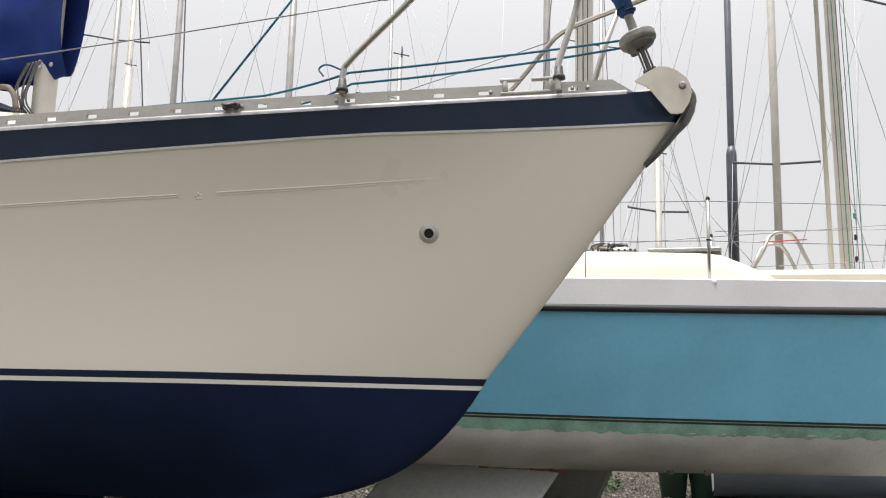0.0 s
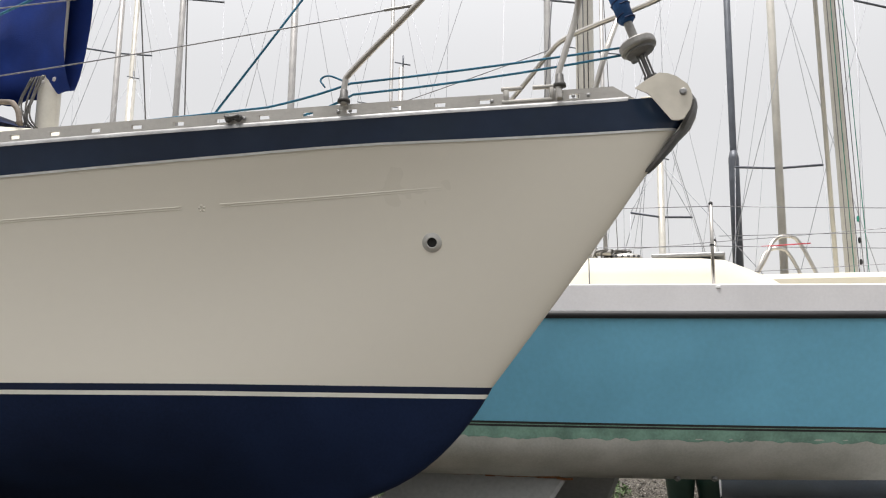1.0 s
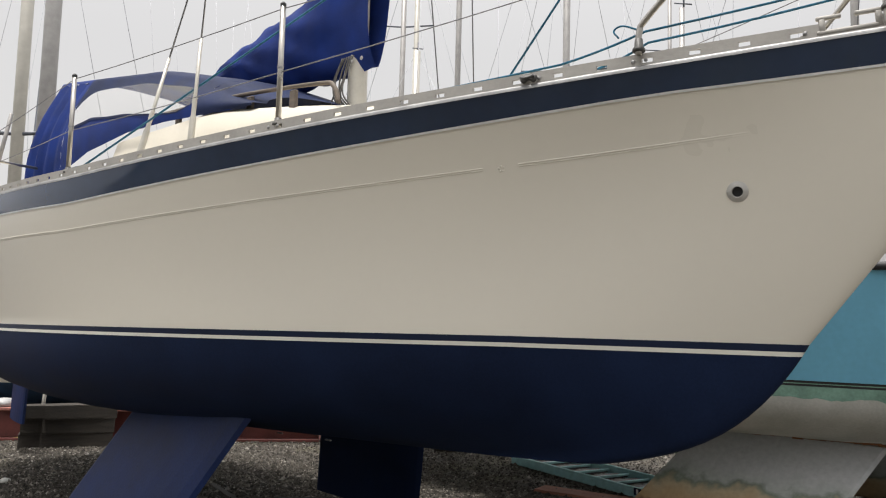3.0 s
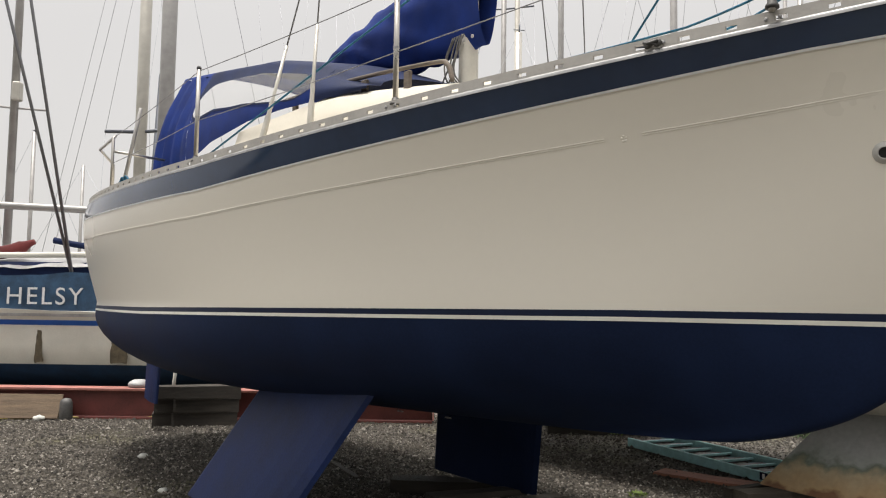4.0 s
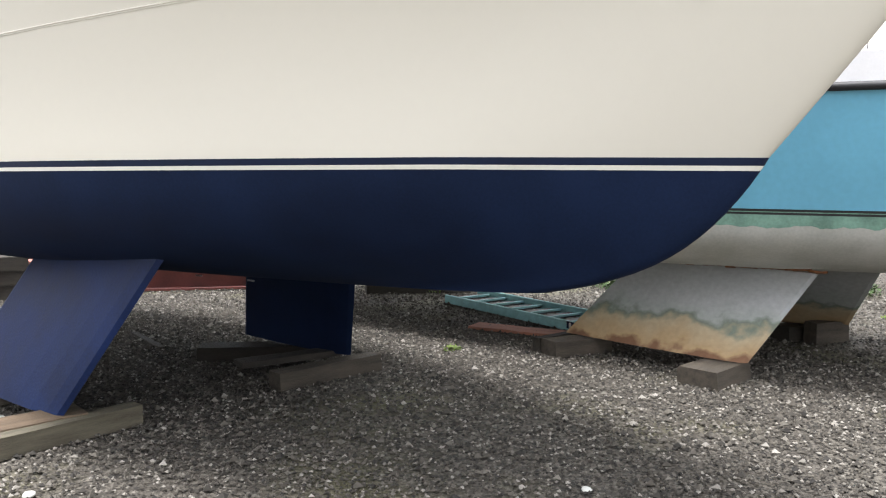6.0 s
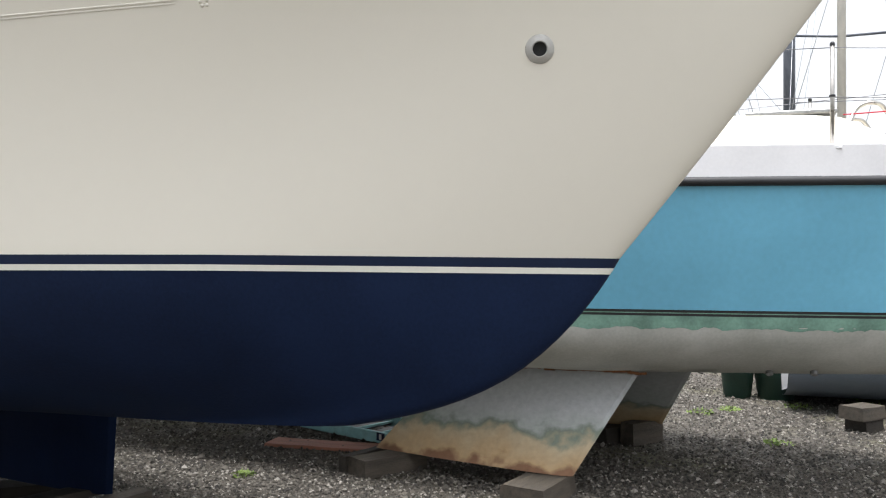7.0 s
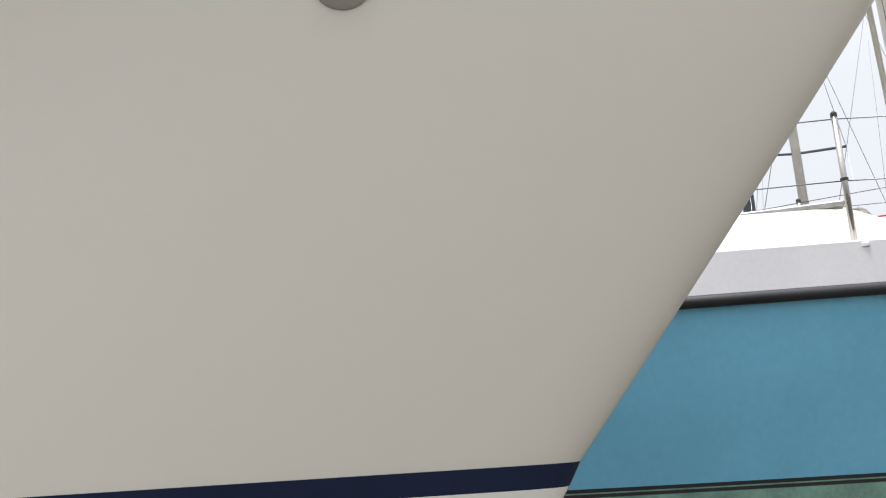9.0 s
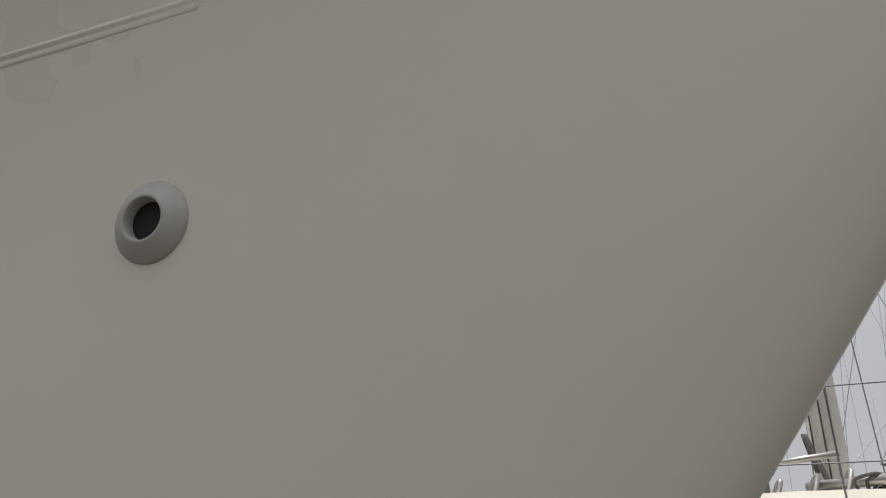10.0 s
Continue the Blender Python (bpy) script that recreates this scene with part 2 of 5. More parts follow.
def lathe(bm, profile, m, seg=24, cap=True):
    """Turns (radius, height) pairs round the z axis of m."""
    rings = [[bm.verts.new(m @ Vector((r * math.cos(k * math.tau / seg), r * math.sin(k * math.tau / seg), h))) for k in range(seg)] for r, h in profile]
    for a, b in zip(rings, rings[1:]):
        for k in range(seg):
            bm.faces.new((a[k], a[(k + 1) % seg], b[(k + 1) % seg], b[k]))
    if cap:
        bm.faces.new(rings[0])
        bm.faces.new(rings[-1])


def sheet(bm, grid):
    """Faces over a grid of points."""
    vs = [[bm.verts.new(p) for p in row] for row in grid]
    for a, b in zip(vs, vs[1:]):
        for k in range(len(a) - 1):
            try:
                bm.faces.new((a[k], a[k + 1], b[k + 1], b[k]))
            except ValueError:
                pass
    return vs


def tube_part(name, pts, r, material, parent, seg=8, label="", smooth=True):
    bm = bmesh.new()
    sweep(bm, pts, r, seg)
    return part(name, bm, material, parent, label, smooth)


def box_part(name, c, size, material, parent, bevel=0.004, m=None, label=""):
    bm = bmesh.new()
    box(bm, c, size, m, bevel)
    return part(name, bm, material, parent, label)


def curve(points, n=12):
    """A smooth line through the points."""
    pts = [Vector(p) for p in points]
    pts = [2 * pts[0] - pts[1]] + pts + [2 * pts[-1] - pts[-2]]
    out = []
    for i in range(1, len(pts) - 2):
        for k in range(n):
            u = k / n
            p0, p1, p2, p3 = pts[i - 1:i + 3]
            out.append(0.5 * (2 * p1 + (p2 - p0) * u + (2 * p0 - 5 * p1 + 4 * p2 - p3) * u * u + (3 * p1 - p0 - 3 * p2 + p3) * u ** 3))
    return out + [pts[-2]]


def sag(a, b, drop, n=10):
    a, b = Vector(a), Vector(b)
    return [a.lerp(b, k / n) - Vector((0, 0, drop * 4 * (k / n) * (1 - k / n))) for k in range(n + 1)]


# ---- hull form ----
class Hull:
    """A sailing hull: x forward from the stem at the boot top, y to the far side, z up."""

    def __init__(self, zw, rake, fore, forefoot, tail, lean, sheer, keel, deck, water, bulge, nose, bow=0.0, ahead=0.0, flare=0.0, tumble=0.0, quarter=0.0):
        self.tumble, self.quarter = tumble, quarter
        self.bow, self.ahead, self.flare = bow, ahead, flare
        self.zw, self.rake, self.fore, self.forefoot, self.tail0, self.lean = zw, rake, fore, forefoot, tail, lean
        self.sheer, self.keel, self.deck, self.water, self.bulge, self.nose = sheer, keel, deck, water, bulge, nose

    def stem(self, z):
        h = self.zw - z
        if h <= 0:
            h = max(h, -0.965) if self.bow else h   # the stem head stands upright
            return self.ahead - h * self.rake + self.bow * math.sin(math.pi * min(1, -h / 0.98))
        return self.ahead - (self.fore[0] * h + self.fore[1] * h * h + self.fore[2] * h ** 6)

    def tail(self, z):
        return self.tail0 - self.lean * (z - self.zw)

    @staticmethod
    def plan(d, form):
        most, at, length, taper = form
        d = max(d, 0.0)
        if d < at:
            return most * math.sin(math.pi / 2 * d / at)
        return most * (1 - taper * ((d - at) / (length - at)) ** 2)

    def bottom(self, x):
        return self.keel(min(x, self.stem(self.forefoot)))

    def half(self, x, z):
        d = max(self.stem(z) - x, 0.0)
        if z >= self.zw:
            low, foot = 0.0, self.zw
            if x < self.stem(self.zw):
                low = self.plan(self.stem(self.zw) - x, self.water)
            else:                       # ahead of the boot top the section springs from the stem
                hi = self.sheer(x)
                for _ in range(24):
                    mid = (foot + hi) / 2
                    foot, hi = (mid, hi) if self.stem(mid) < x else (foot, mid)
            top = self.sheer(x)
            q = min(1.0, max(0.0, (z - foot) / max(0.001, top - foot)))
            full = self.plan(max(self.stem(top) - x, 0.0), self.deck)
            near = min(1.0, d / 1.2)
            hollow = self.flare * near * near * (3 - 2 * near) * max(0.0, min(1.0, (7.6 - d) / 3.0))
            b = low + (full - low) * ((1 - hollow) * q + hollow * q ** 2.7)
            b += self.bulge * math.sin(math.pi * q) * min(1.0, max(0.0, (d - 2.0) / 4.0))
        else:
            h = min(1.0, (self.zw - z) / (self.zw - self.bottom(x)))
            a = 1.3 + 2.4 * min(1.0, d / 3.2)
            b = self.plan(d, self.water) * max(0.0, 1 - h ** a) ** 0.52
        if self.tumble and z > self.zw:
            b -= self.tumble * q ** 6 * min(1.0, max(0.0, (d - 2.2) / 2.6))
        if self.quarter:   # rounded quarters
            e = min(1.0, max(0.0, (x - self.tail(z)) / 0.9))
            b *= 1 - self.quarter * (1 - math.sqrt(1 - (1 - e) ** 2))
        if b <= 0:
            return 0.0
        return math.sqrt(b * b + 2 * self.nose * d * math.exp(-d / 0.25))

    def level(self, t, zf):
        """The place at the share t of the length and the height zf(x)."""
        x = -t * 7.0
        for _ in range(6):
            z = zf(x)
            x = self.stem(z) * (1 - t) + self.tail(z) * t
        return x, z

    def band(self, name, lows, material, parent, label="", n=70, both=True, out=0.0):
        """A strip of the skin through the heights given as functions of x, on both sides."""
        bm = bmesh.new()
        for sy in ((-1, 1) if both else (-1,)):
            grid = []
            for zf in lows:
                row = []
                for i in range(n + 1):
                    x, z = self.level((i / n) ** 1.7, zf)
                    row.append((x, sy * (self.half(x, z) + out), z))
                grid.append(row)
            sheet(bm, grid)
        bmesh.ops.remove_doubles(bm, verts=bm.verts, dist=0.0004)
        return part(name, bm, material, parent, label, True)

    def bottom_rows(self, top, drop=0.0, rows=16):
        line = (lambda x: top(x) - drop) if callable(top) else (lambda x: top)
        return [lambda x, p=(k / rows): line(x) - (line(x) - self.bottom(x)) * math.sin(p * math.pi / 2) for k in range(rows + 1)]


def closed_deck(hull, parent, material, camber=0.05, drop=0.0, n=60):
    bm = bmesh.new()
    grid = []
    for i in range(n + 1):
        x, z = hull.level((i / n) ** 1.5, hull.sheer)
        b = hull.half(x, z) - 0.004
        grid.append([(x, b * k / 6, z - drop + camber * (1 - (k / 6) ** 2) * min(1, max(b, 0))) for k in range(-6, 7)])
    sheet(bm, grid)
    return part("deck", bm, material, parent, "", True)


def transom(hull, parent, material, n=14):
    bm = bmesh.new()
    grid = []
    for k in range(n + 1):
        f = k / n
        x, z = hull.level(1.0, lambda x: hull.bottom(x) + f * (hull.sheer(x) - hull.bottom(x)))
        b = hull.half(x, z)
        grid.append([(x, b * j / 6, z) for j in range(-6, 7)])
    sheet(bm, grid)
    return part("transom", bm, material, parent)


def fin(name, top, foot, thick, material, parent, label=""):
    """A keel: aft and fore corners of its top and of its foot, with a rounded fore edge and a fine aft edge."""
    bm = bmesh.new()
    rows = 6
    grid = []
    for r in range(rows + 1):
        f = r / rows
        a, b = Vector(top[0]).lerp(Vector(foot[0]), f), Vector(top[1]).lerp(Vector(foot[1]), f)
        d = (b - a).normalized()
        side = d.cross(Vector((0, 0, 1))).normalized()
        ring = []
        for k in range(20):
            w = k / 20 * math.tau
            u = 0.5 - 0.5 * math.cos(w)
            th = thick * (1.7 * math.sqrt(max(u, 0)) * (1 - u) + 0.12) * (1 if math.sin(w) >= 0 else -1) * (1 if 0 < u < 1 else 0)
            ring.append(b.lerp(a, u) + side * th * 0.5)
        grid.append(ring + [ring[0]])
    sheet(bm, grid)
    bmesh.ops.remove_doubles(bm, verts=bm.verts, dist=0.0005)
    bm.verts.ensure_lookup_table()
    edges = [e for e in bm.edges if e.is_boundary]
    bmesh.ops.holes_fill(bm, edges=edges, sides=0)
    ob = part(name, bm, material, parent, label)
    return ob


# ---- ground ----
bm = bmesh.new()
R = 400.0
xs = [-R, -60, -20] + [-12 + 0.5 * k for k in range(41)] + [14, 30, 80, R]
ys = [-R, -60, -15] + [-3 + 0.5 * k for k in range(37)] + [22, 40, 90, R]
sheet(bm, [[(x, y, 0.012 * noise.noise((x * 0.9, y * 0.9, 0)) - 0.006 if abs(x) < 12 and abs(y) < 15 else -0.006) for y in ys] for x in xs])
ground = tagged(part("ground", bm, GRAVEL, None, "", True), "grey-brown loose gravel with mossy patches", "ground", kind="structure")


def pebbles(count, x0, x1, y0, y1, small, big, seed):
    rnd = random.Random(seed)
    verts, faces = [], []
    base = [(1, 0, 0), (-0.4, 0.85, 0), (-0.5, -0.8, 0), (0.1, 0, 0.9), (0, 0.1, -0.6)]
    for _ in range(count):
        x, y = rnd.uniform(x0, x1) + rnd.gauss(0, 0.45), rnd.uniform(y0, y1) + rnd.gauss(0, 0.45)
        r, w = rnd.uniform(small, big), rnd.uniform(0, math.tau)
        if rnd.random() < 0.04:
            r *= 1.9
        c, s = math.cos(w), math.sin(w)
        k = len(verts)
        f, h = rnd.uniform(0.6, 1.2), rnd.uniform(0.5, 0.9)
        for a, b, d in base:
            verts.append((x + r * (a * c - b * s * f), y + r * (a * s + b * c * f), 0.002 + r * (0.25 + d * h)))
        faces += [(k, k + 1, k + 3), (k + 1, k + 2, k + 3), (k + 2, k, k + 3), (k + 1, k, k + 4), (k + 2, k + 1, k + 4), (k, k + 2, k + 4)]
    me = bpy.data.meshes.new("loose_gravel")
    me.from_pydata(verts, [], faces)
    me.materials.append(PEBBLE)
    return me


for nm, args in (("loose_gravel", (90000, -6.0, 2.5, 1.2, 6.0, 0.006, 0.016, 1)), ("loose_gravel", (64000, -9.5, 4.5, 5.0, 11.0, 0.008, 0.018, 2)), ("loose_gravel", (34000, -12.0, -5.6, 1.2, 6.0, 0.008, 0.018, 3)), ("loose_gravel", (24000, 2.2, 7.0, 2.5, 7.5, 0.008, 0.018, 4))):
    tagged(new(nm, pebbles(*args)), "loose grey and brown gravel stones on the yard", "gravel", kind="stuff")

# ---- the white yacht ----
SHEER = lambda x: 2.13 + 0.0446 * (x + 3.4) ** 1.29 if x > -3.4 else 2.13 + 0.008 * (x + 3.4) ** 2
def keel_line(x):
    if x > -3.4:
        return 0.748 + 0.107 * max(0.0, (x + 3.4) / 2.57) ** 1.6
    return 0.748 + 0.552 * (min(4.1, -x - 3.4) / 4.1) ** 2.8
ZW = 1.375
HULL = Hull(ZW, 0.758, (0.55, 0.9, 15.0), 0.855, -7.33, -0.16, SHEER, keel_line, (1.40, 4.75, 8.2, 0.40), (1.24, 3.9, 7.45, 0.44), 0.04, 0.016, 0.014, 0.0, 0.75, 0.065, 0.45)
BOOTTOP = lambda x: ZW - min(0.032, 0.0095 * max(0.0, -1.0 - x))
yacht = holder("sailing_yacht", pose(0.164, 2.664, 0, 0, 0, -20), "white sailing yacht with navy band and antifouling on timber blocks", "sailing boat")
BAND = lambda x: SHEER(x) - 0.085 - min(0.048, 0.0175 * max(0.0, -0.5 - x)) - 0.030 * max(0.0, x + 0.3)
rows = 26
HULL.band("topside", [lambda x, k=k: BOOTTOP(x) + (BAND(x) - BOOTTOP(x)) * k / rows for k in range(rows + 1)], GELCOAT, yacht, "smooth off-white gelcoat topsides", 90)
HULL.band("sheer_band", [lambda x, k=k: BAND(x) + (SHEER(x) - BAND(x)) * k / 3 for k in range(4)], NAVY, yacht, "glossy navy blue band below the rail", 90, out=0.003)
HULL.band("band_edge", [lambda x: BAND(x) - 0.004, lambda x: BAND(x) + 0.004], WHITEPAINT, yacht, "thin white edge line", 90, out=0.005)
HULL.band("boot_stripe", [lambda x: BOOTTOP(x), lambda x: BOOTTOP(x) - 0.026], BOOT, yacht, "navy boot stripe", 90, out=0.0015)
HULL.band("white_stripe", [lambda x: BOOTTOP(x) - 0.026, lambda x: BOOTTOP(x) - 0.0425], BOOT_WHITE, yacht, "thin white boot stripe", 90, out=0.0015)
HULL.band("underbody", HULL.bottom_rows(BOOTTOP, 0.0425), ANTIFOUL, yacht, "dark navy antifouled underbody", 90)
HULL.band("underbody_top", [lambda x: BOOTTOP(x), lambda x: BOOTTOP(x) - 0.0425], ANTIFOUL, yacht, "", 90)
transom(HULL, yacht, GELCOAT)
closed_deck(HULL, yacht, DECK)


def skin(x, z, out=0.0):
    return Vector((x, -(HULL.half(x, z) + out), z))


def normal_at(x, z):
    a, b = skin(x + 0.01, z) - skin(x - 0.01, z), skin(x, z + 0.01) - skin(x, z - 0.01)
    n = a.cross(b).normalized()
    return n if n.y < 0 else -n


# moulded line along the topside, with its flower mark in the gap
def cove(x0, x1, n):
    bm = bmesh.new()
    line = lambda x: SHEER(x) - 0.2475 - 0.0085 * max(0.0, -0.3 - x)
    prof = ((0.0065, 0.0), (0.0045, 0.0030), (0.0022, 0.0034), (0.0006, 0.0003), (-0.0016, 0.0002), (-0.0042, 0.0026), (-0.0065, 0.0))
    grid = []
    for k in range(n + 1):
        x = x0 + (x1 - x0) * k / n
        fade = 1 if x < -0.5 else max(0.12, 1 - (x + 0.5) / 0.45)
        grid.append([skin(x, line(x) + dz, 0.0004 + o * fade) for dz, o in prof])
    sheet(bm, grid)
    return part("moulded_line", bm, GELCOAT, yacht, "", True)


cove(-0.862, -0.10, 24)
cove(-6.9, -0.996, 90)
bm = bmesh.new()
ex, ez = -0.928, SHEER(-0.928) - 0.2585
c, nn = skin(ex, ez), normal_at(ex, ez)
tx = Vector((1, 0, 0)) - nn * nn.x
tx.normalize()
tz = nn.cross(tx)
for k in range(5):
    w = k * math.tau / 5 + math.pi / 2
    p = c + (tx * math.cos(w) + tz * math.sin(w)) * 0.010 - nn * 0.0025
    bmesh.ops.create_icosphere(bm, subdivisions=1, radius=0.0065, matrix=Matrix.Translation(p))
part("flower_mark", bm, GELCOAT, yacht, "small moulded flower mark", True)

# skin fitting
fx, fz = -0.1536, 1.8997
c, nn = skin(fx, fz), normal_at(fx, fz)
m = Matrix.Translation(c) @ nn.to_track_quat("Z", "Y").to_matrix().to_4x4()
bm = bmesh.new()
lathe(bm, [(0.036, -0.004), (0.0365, 0.001), (0.034, 0.004), (0.0215, 0.0125), (0.0195, 0.0135), (0.0185, 0.0125), (0.0175, 0.0015)], m, 36, False)
fit_ob = part("skin_fitting", bm, FLANGE, yacht, "cream plastic skin fitting flange", True)
# Near-black disc closes the opening; its colour stands for the shade inside.
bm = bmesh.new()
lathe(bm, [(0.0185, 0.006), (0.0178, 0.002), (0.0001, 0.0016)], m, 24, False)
part("bore", bm, BORESHADE, fit_ob)

# perforated toe rail, both sides
for side in (-1, 1):
    bm = bmesh.new()
    x = 0.50
    cell = 0.146
    def at(x, z):
        return Vector((x, side * (HULL.half(x, SHEER(x)) - 0.012), SHEER(x) + z))
    def bar(xa, xb, za, zb, n=1, zc=None):
        for i in range(n):
            a, b = xa + (xb - xa) * i / n, xa + (xb - xa) * (i + 1) / n
            q = []
            for xx, zz in ((a, za), (b, za), (b, zb), (a, zb if zc is None else zc)):
                p = at(xx, zz)
                q.append((p + Vector((0, side * 0.004, 0)), p - Vector((0, side * 0.004, 0))))
            o = [bm.verts.new(p[0]) for p in q]
            i_ = [bm.verts.new(p[1]) for p in q]
            bm.faces.new(o)
            bm.faces.new(i_[::-1])
            for k in range(4):
                bm.faces.new((o[k], i_[k], i_[(k + 1) % 4], o[(k + 1) % 4]))
    h0, h1, h2 = 0.022, 0.038, 0.056
    # sloped fore end
    bar(0.57, 0.50, 0.0, h2, 1, 0.004)
    while x > -7.0:
        bar(x, x - cell, 0.0, h0)
        # the mooring fairlead breaks the upper part of the rail
        top0, top1 = (x, max(x - cell, 0.30)) if 0.30 < x < 0.4 else (min(x, 0.145), x - cell)
        if x > 0.4 or x < 0.05:
            top0, top1 = x, x - cell
        bar(top0, top1, h1, h2)
        bar(top0, max(top1, x - cell + 0.036), h0, h1)
        x -= cell
    bmesh.ops.remove_doubles(bm, verts=bm.verts, dist=0.0003)
    part("toe_rail", bm, ALLOY, yacht, "slotted grey alloy toe rail")
    bm = bmesh.new()
    sheet(bm, [[Vector((xx, side * (HULL.half(xx, SHEER(xx)) + o), SHEER(xx) + zz)) for o, zz in ((-0.006, 0.012), (0.0, 0.011), (0.004, 0.004), (0.0045, -0.006))] for xx in [0.55 - 0.1 * k for k in range(77)]])
    part("rail_foot", bm, DULL, yacht, "", True)

# bow fitting: two cheek plates with a roller
for sy in (-1, 1):
    bm = bmesh.new()
    outline = [Vector(q) for q in ((0.58, 0, 2.42), (0.62, 0, 2.452), (0.659, 0, 2.475), (0.69, 0, 2.472), (0.717, 0, 2.46), (0.75, 0, 2.432), (0.76, 0, 2.41), (0.764, 0, 2.383), (0.757, 0, 2.348), (0.733, 0, 2.306), (0.715, 0, 2.302), (0.694, 0, 2.304), (0.624, 0, 2.398))]
    vs = [bm.verts.new((p.x, sy * (0.128 - (p.x - 0.58) * 0.36) - 0.004, p.z)) for p in outline]
    f = bm.faces.new(vs)
    r = bmesh.ops.extrude_face_region(bm, geom=[f])
    for v in r["geom"]:
        if isinstance(v, bmesh.types.BMVert):
            v.co.y += 0.008
    plate = part("bow_plate", bm, BOWCREAM, yacht, "cream painted bow roller cheek plate")
    bm = bmesh.new()
    lathe(bm, [(0.013, -0.006), (0.013, 0.004), (0.008, 0.008), (0.001, 0.008)], Matrix.Translation((0.735, sy * 0.076, 2.405)) @ pose(0, 0, 0, -90 * sy), 12)
    part("pin", bm, DULL, plate)
bm = bmesh.new()
lathe(bm, [(0.03, -0.04), (0.018, -0.015), (0.018, 0.015), (0.03, 0.04)], Matrix.Translation((0.735, 0, 2.39)) @ pose(0, 0, 0, 90), 16)
part("bow_roller", bm, BLACK, yacht)
box_part("bow_plate_top", (0.65, 0, 2.405), (0.13, 0.12, 0.012), DECK, yacht, 0.004)
bm = bmesh.new()
grid = []
for x, z, w in ((0.764, 2.40, 0.04), (0.768, 2.383, 0.045), (0.760, 2.345, 0.045), (0.742, 2.308, 0.045), (0.728, 2.285, 0.034), (HULL.stem(2.26) + 0.026, 2.26, 0.034), (HULL.stem(2.23) + 0.024, 2.23, 0.03), (HULL.stem(2.18) + 0.015, 2.18, 0.024), (HULL.stem(2.145) + 0.004, 2.145, 0.014)):
    grid.append([(x + o, y, z) for o, y in ((-0.016, -w), (0.0, -w), (0.004, 0), (0.0, w), (-0.016, w), (-0.016, -w))])
sheet(bm, grid)
part("stem_strap", bm, STRAP, yacht, "dark weathered metal strap down the stem")

# forestay with furling drum
stay = Vector((-2.5, 0, 11.5)) - Vector((0.63, 0, 2.45))
stay.normalize()
foot = Vector((0.63, 0, 2.45))
dm = Matrix.Translation(foot) @ stay.to_track_quat("Z", "Y").to_matrix().to_4x4()
bm = bmesh.new()
lathe(bm, [(0.009, 0.01), (0.009, 0.15)], dm, 10)
for sy in (-1, 1):
    box(bm, dm @ Vector((0, sy * 0.016, 0.03)), (0.03, 0.007, 0.065), dm.to_3x3(), 0.002)
    box(bm, dm @ Vector((0, sy * 0.015, 0.11)), (0.020, 0.007, 0.08), dm.to_3x3())
sweep(bm, [dm @ Vector((0, -0.03, 0.0)), dm @ Vector((0, 0.03, 0.0))], 0.008, 8)
sweep(bm, [dm @ Vector((0, -0.024, 0.055)), dm @ Vector((0, 0.024, 0.055))], 0.008, 8)
part("stay_toggle", bm, STRAP, yacht, "weathered metal toggle and shackles")
bm = bmesh.new()
lathe(bm, [(0.05, 0.168), (0.066, 0.173), (0.068, 0.179), (0.068, 0.197), (0.064, 0.203), (0.03, 0.206), (0.017, 0.215), (0.016, 0.31)], dm, 28)
fdrum = part("furling_drum", bm, DRUM, yacht, "grey furling drum")
bm = bmesh.new()
lathe(bm, [(0.012, 0.148), (0.03, 0.152), (0.052, 0.158), (0.054, 0.166), (0.04, 0.168)], dm, 24)
box(bm, dm @ Vector((-0.045, -0.03, 0.175)), (0.05, 0.03, 0.035), dm.to_3x3(), 0.006)
part("line_guard", bm, STRAP, fdrum, "dark guard with the line's exit")
bm = bmesh.new()
prof = [(0.02, 0.29), (0.03, 0.3), (0.033, 0.4), (0.036, 0.8), (0.045, 2.0), (0.04, 6.0), (0.02, 9.3)]
lathe(bm, prof, dm, 14)
part("furled_sail", bm, FURLBLUE, yacht, "furled headsail with blue strip", True)
bm = bmesh.new()
for k in range(14):
    sweep(bm, [dm @ Vector((0.034 * math.cos(w), 0.034 * math.sin(w), 0.30 + 0.06 * k + 0.02 * w / 6.28)) for w in [j * 0.7 for j in range(10)]], 0.003, 5)
part("wrap", bm, CANVASDARK, yacht)

# pulpit
bm = bmesh.new()
for sy in (-1, 1):
    sweep(bm, curve([(-0.372, sy * 0.51, 2.36), (-0.37, sy * 0.51, 2.44), (-0.335, sy * 0.51, 2.49), (-0.11, sy * 0.505, 2.675), (0.08, sy * 0.48, 2.86), (0.16, sy * 0.46, 2.91), (0.30, sy * 0.42, 2.93), (0.62, sy * 0.28, 2.94), (0.80, sy * 0.10, 2.945), (0.82, 0, 2.945)], 8), 0.0115, 10)
    sweep(bm, curve([(0.335, sy * 0.22, 2.38), (0.33, sy * 0.22, 2.47), (0.355, sy * 0.215, 2.56), (0.405, sy * 0.22, 2.73), (0.44, sy * 0.34, 2.94)], 8), 0.0115, 10)
part("pulpit", bm, STEEL, yacht, "stainless steel tube pulpit", True)
for sy in (-1, 1):
    for px, py in ((-0.372, 0.51), (0.335, 0.22)):
        bm = bmesh.new()
        lathe(bm, [(0.023, 0.0), (0.022, 0.01), (0.016, 0.018), (0.0135, 0.045)], Matrix.Translation((px, sy * py, SHEER(px) + 0.055)), 14)
        part("pulpit_foot", bm, STRAP, yacht, "", True)

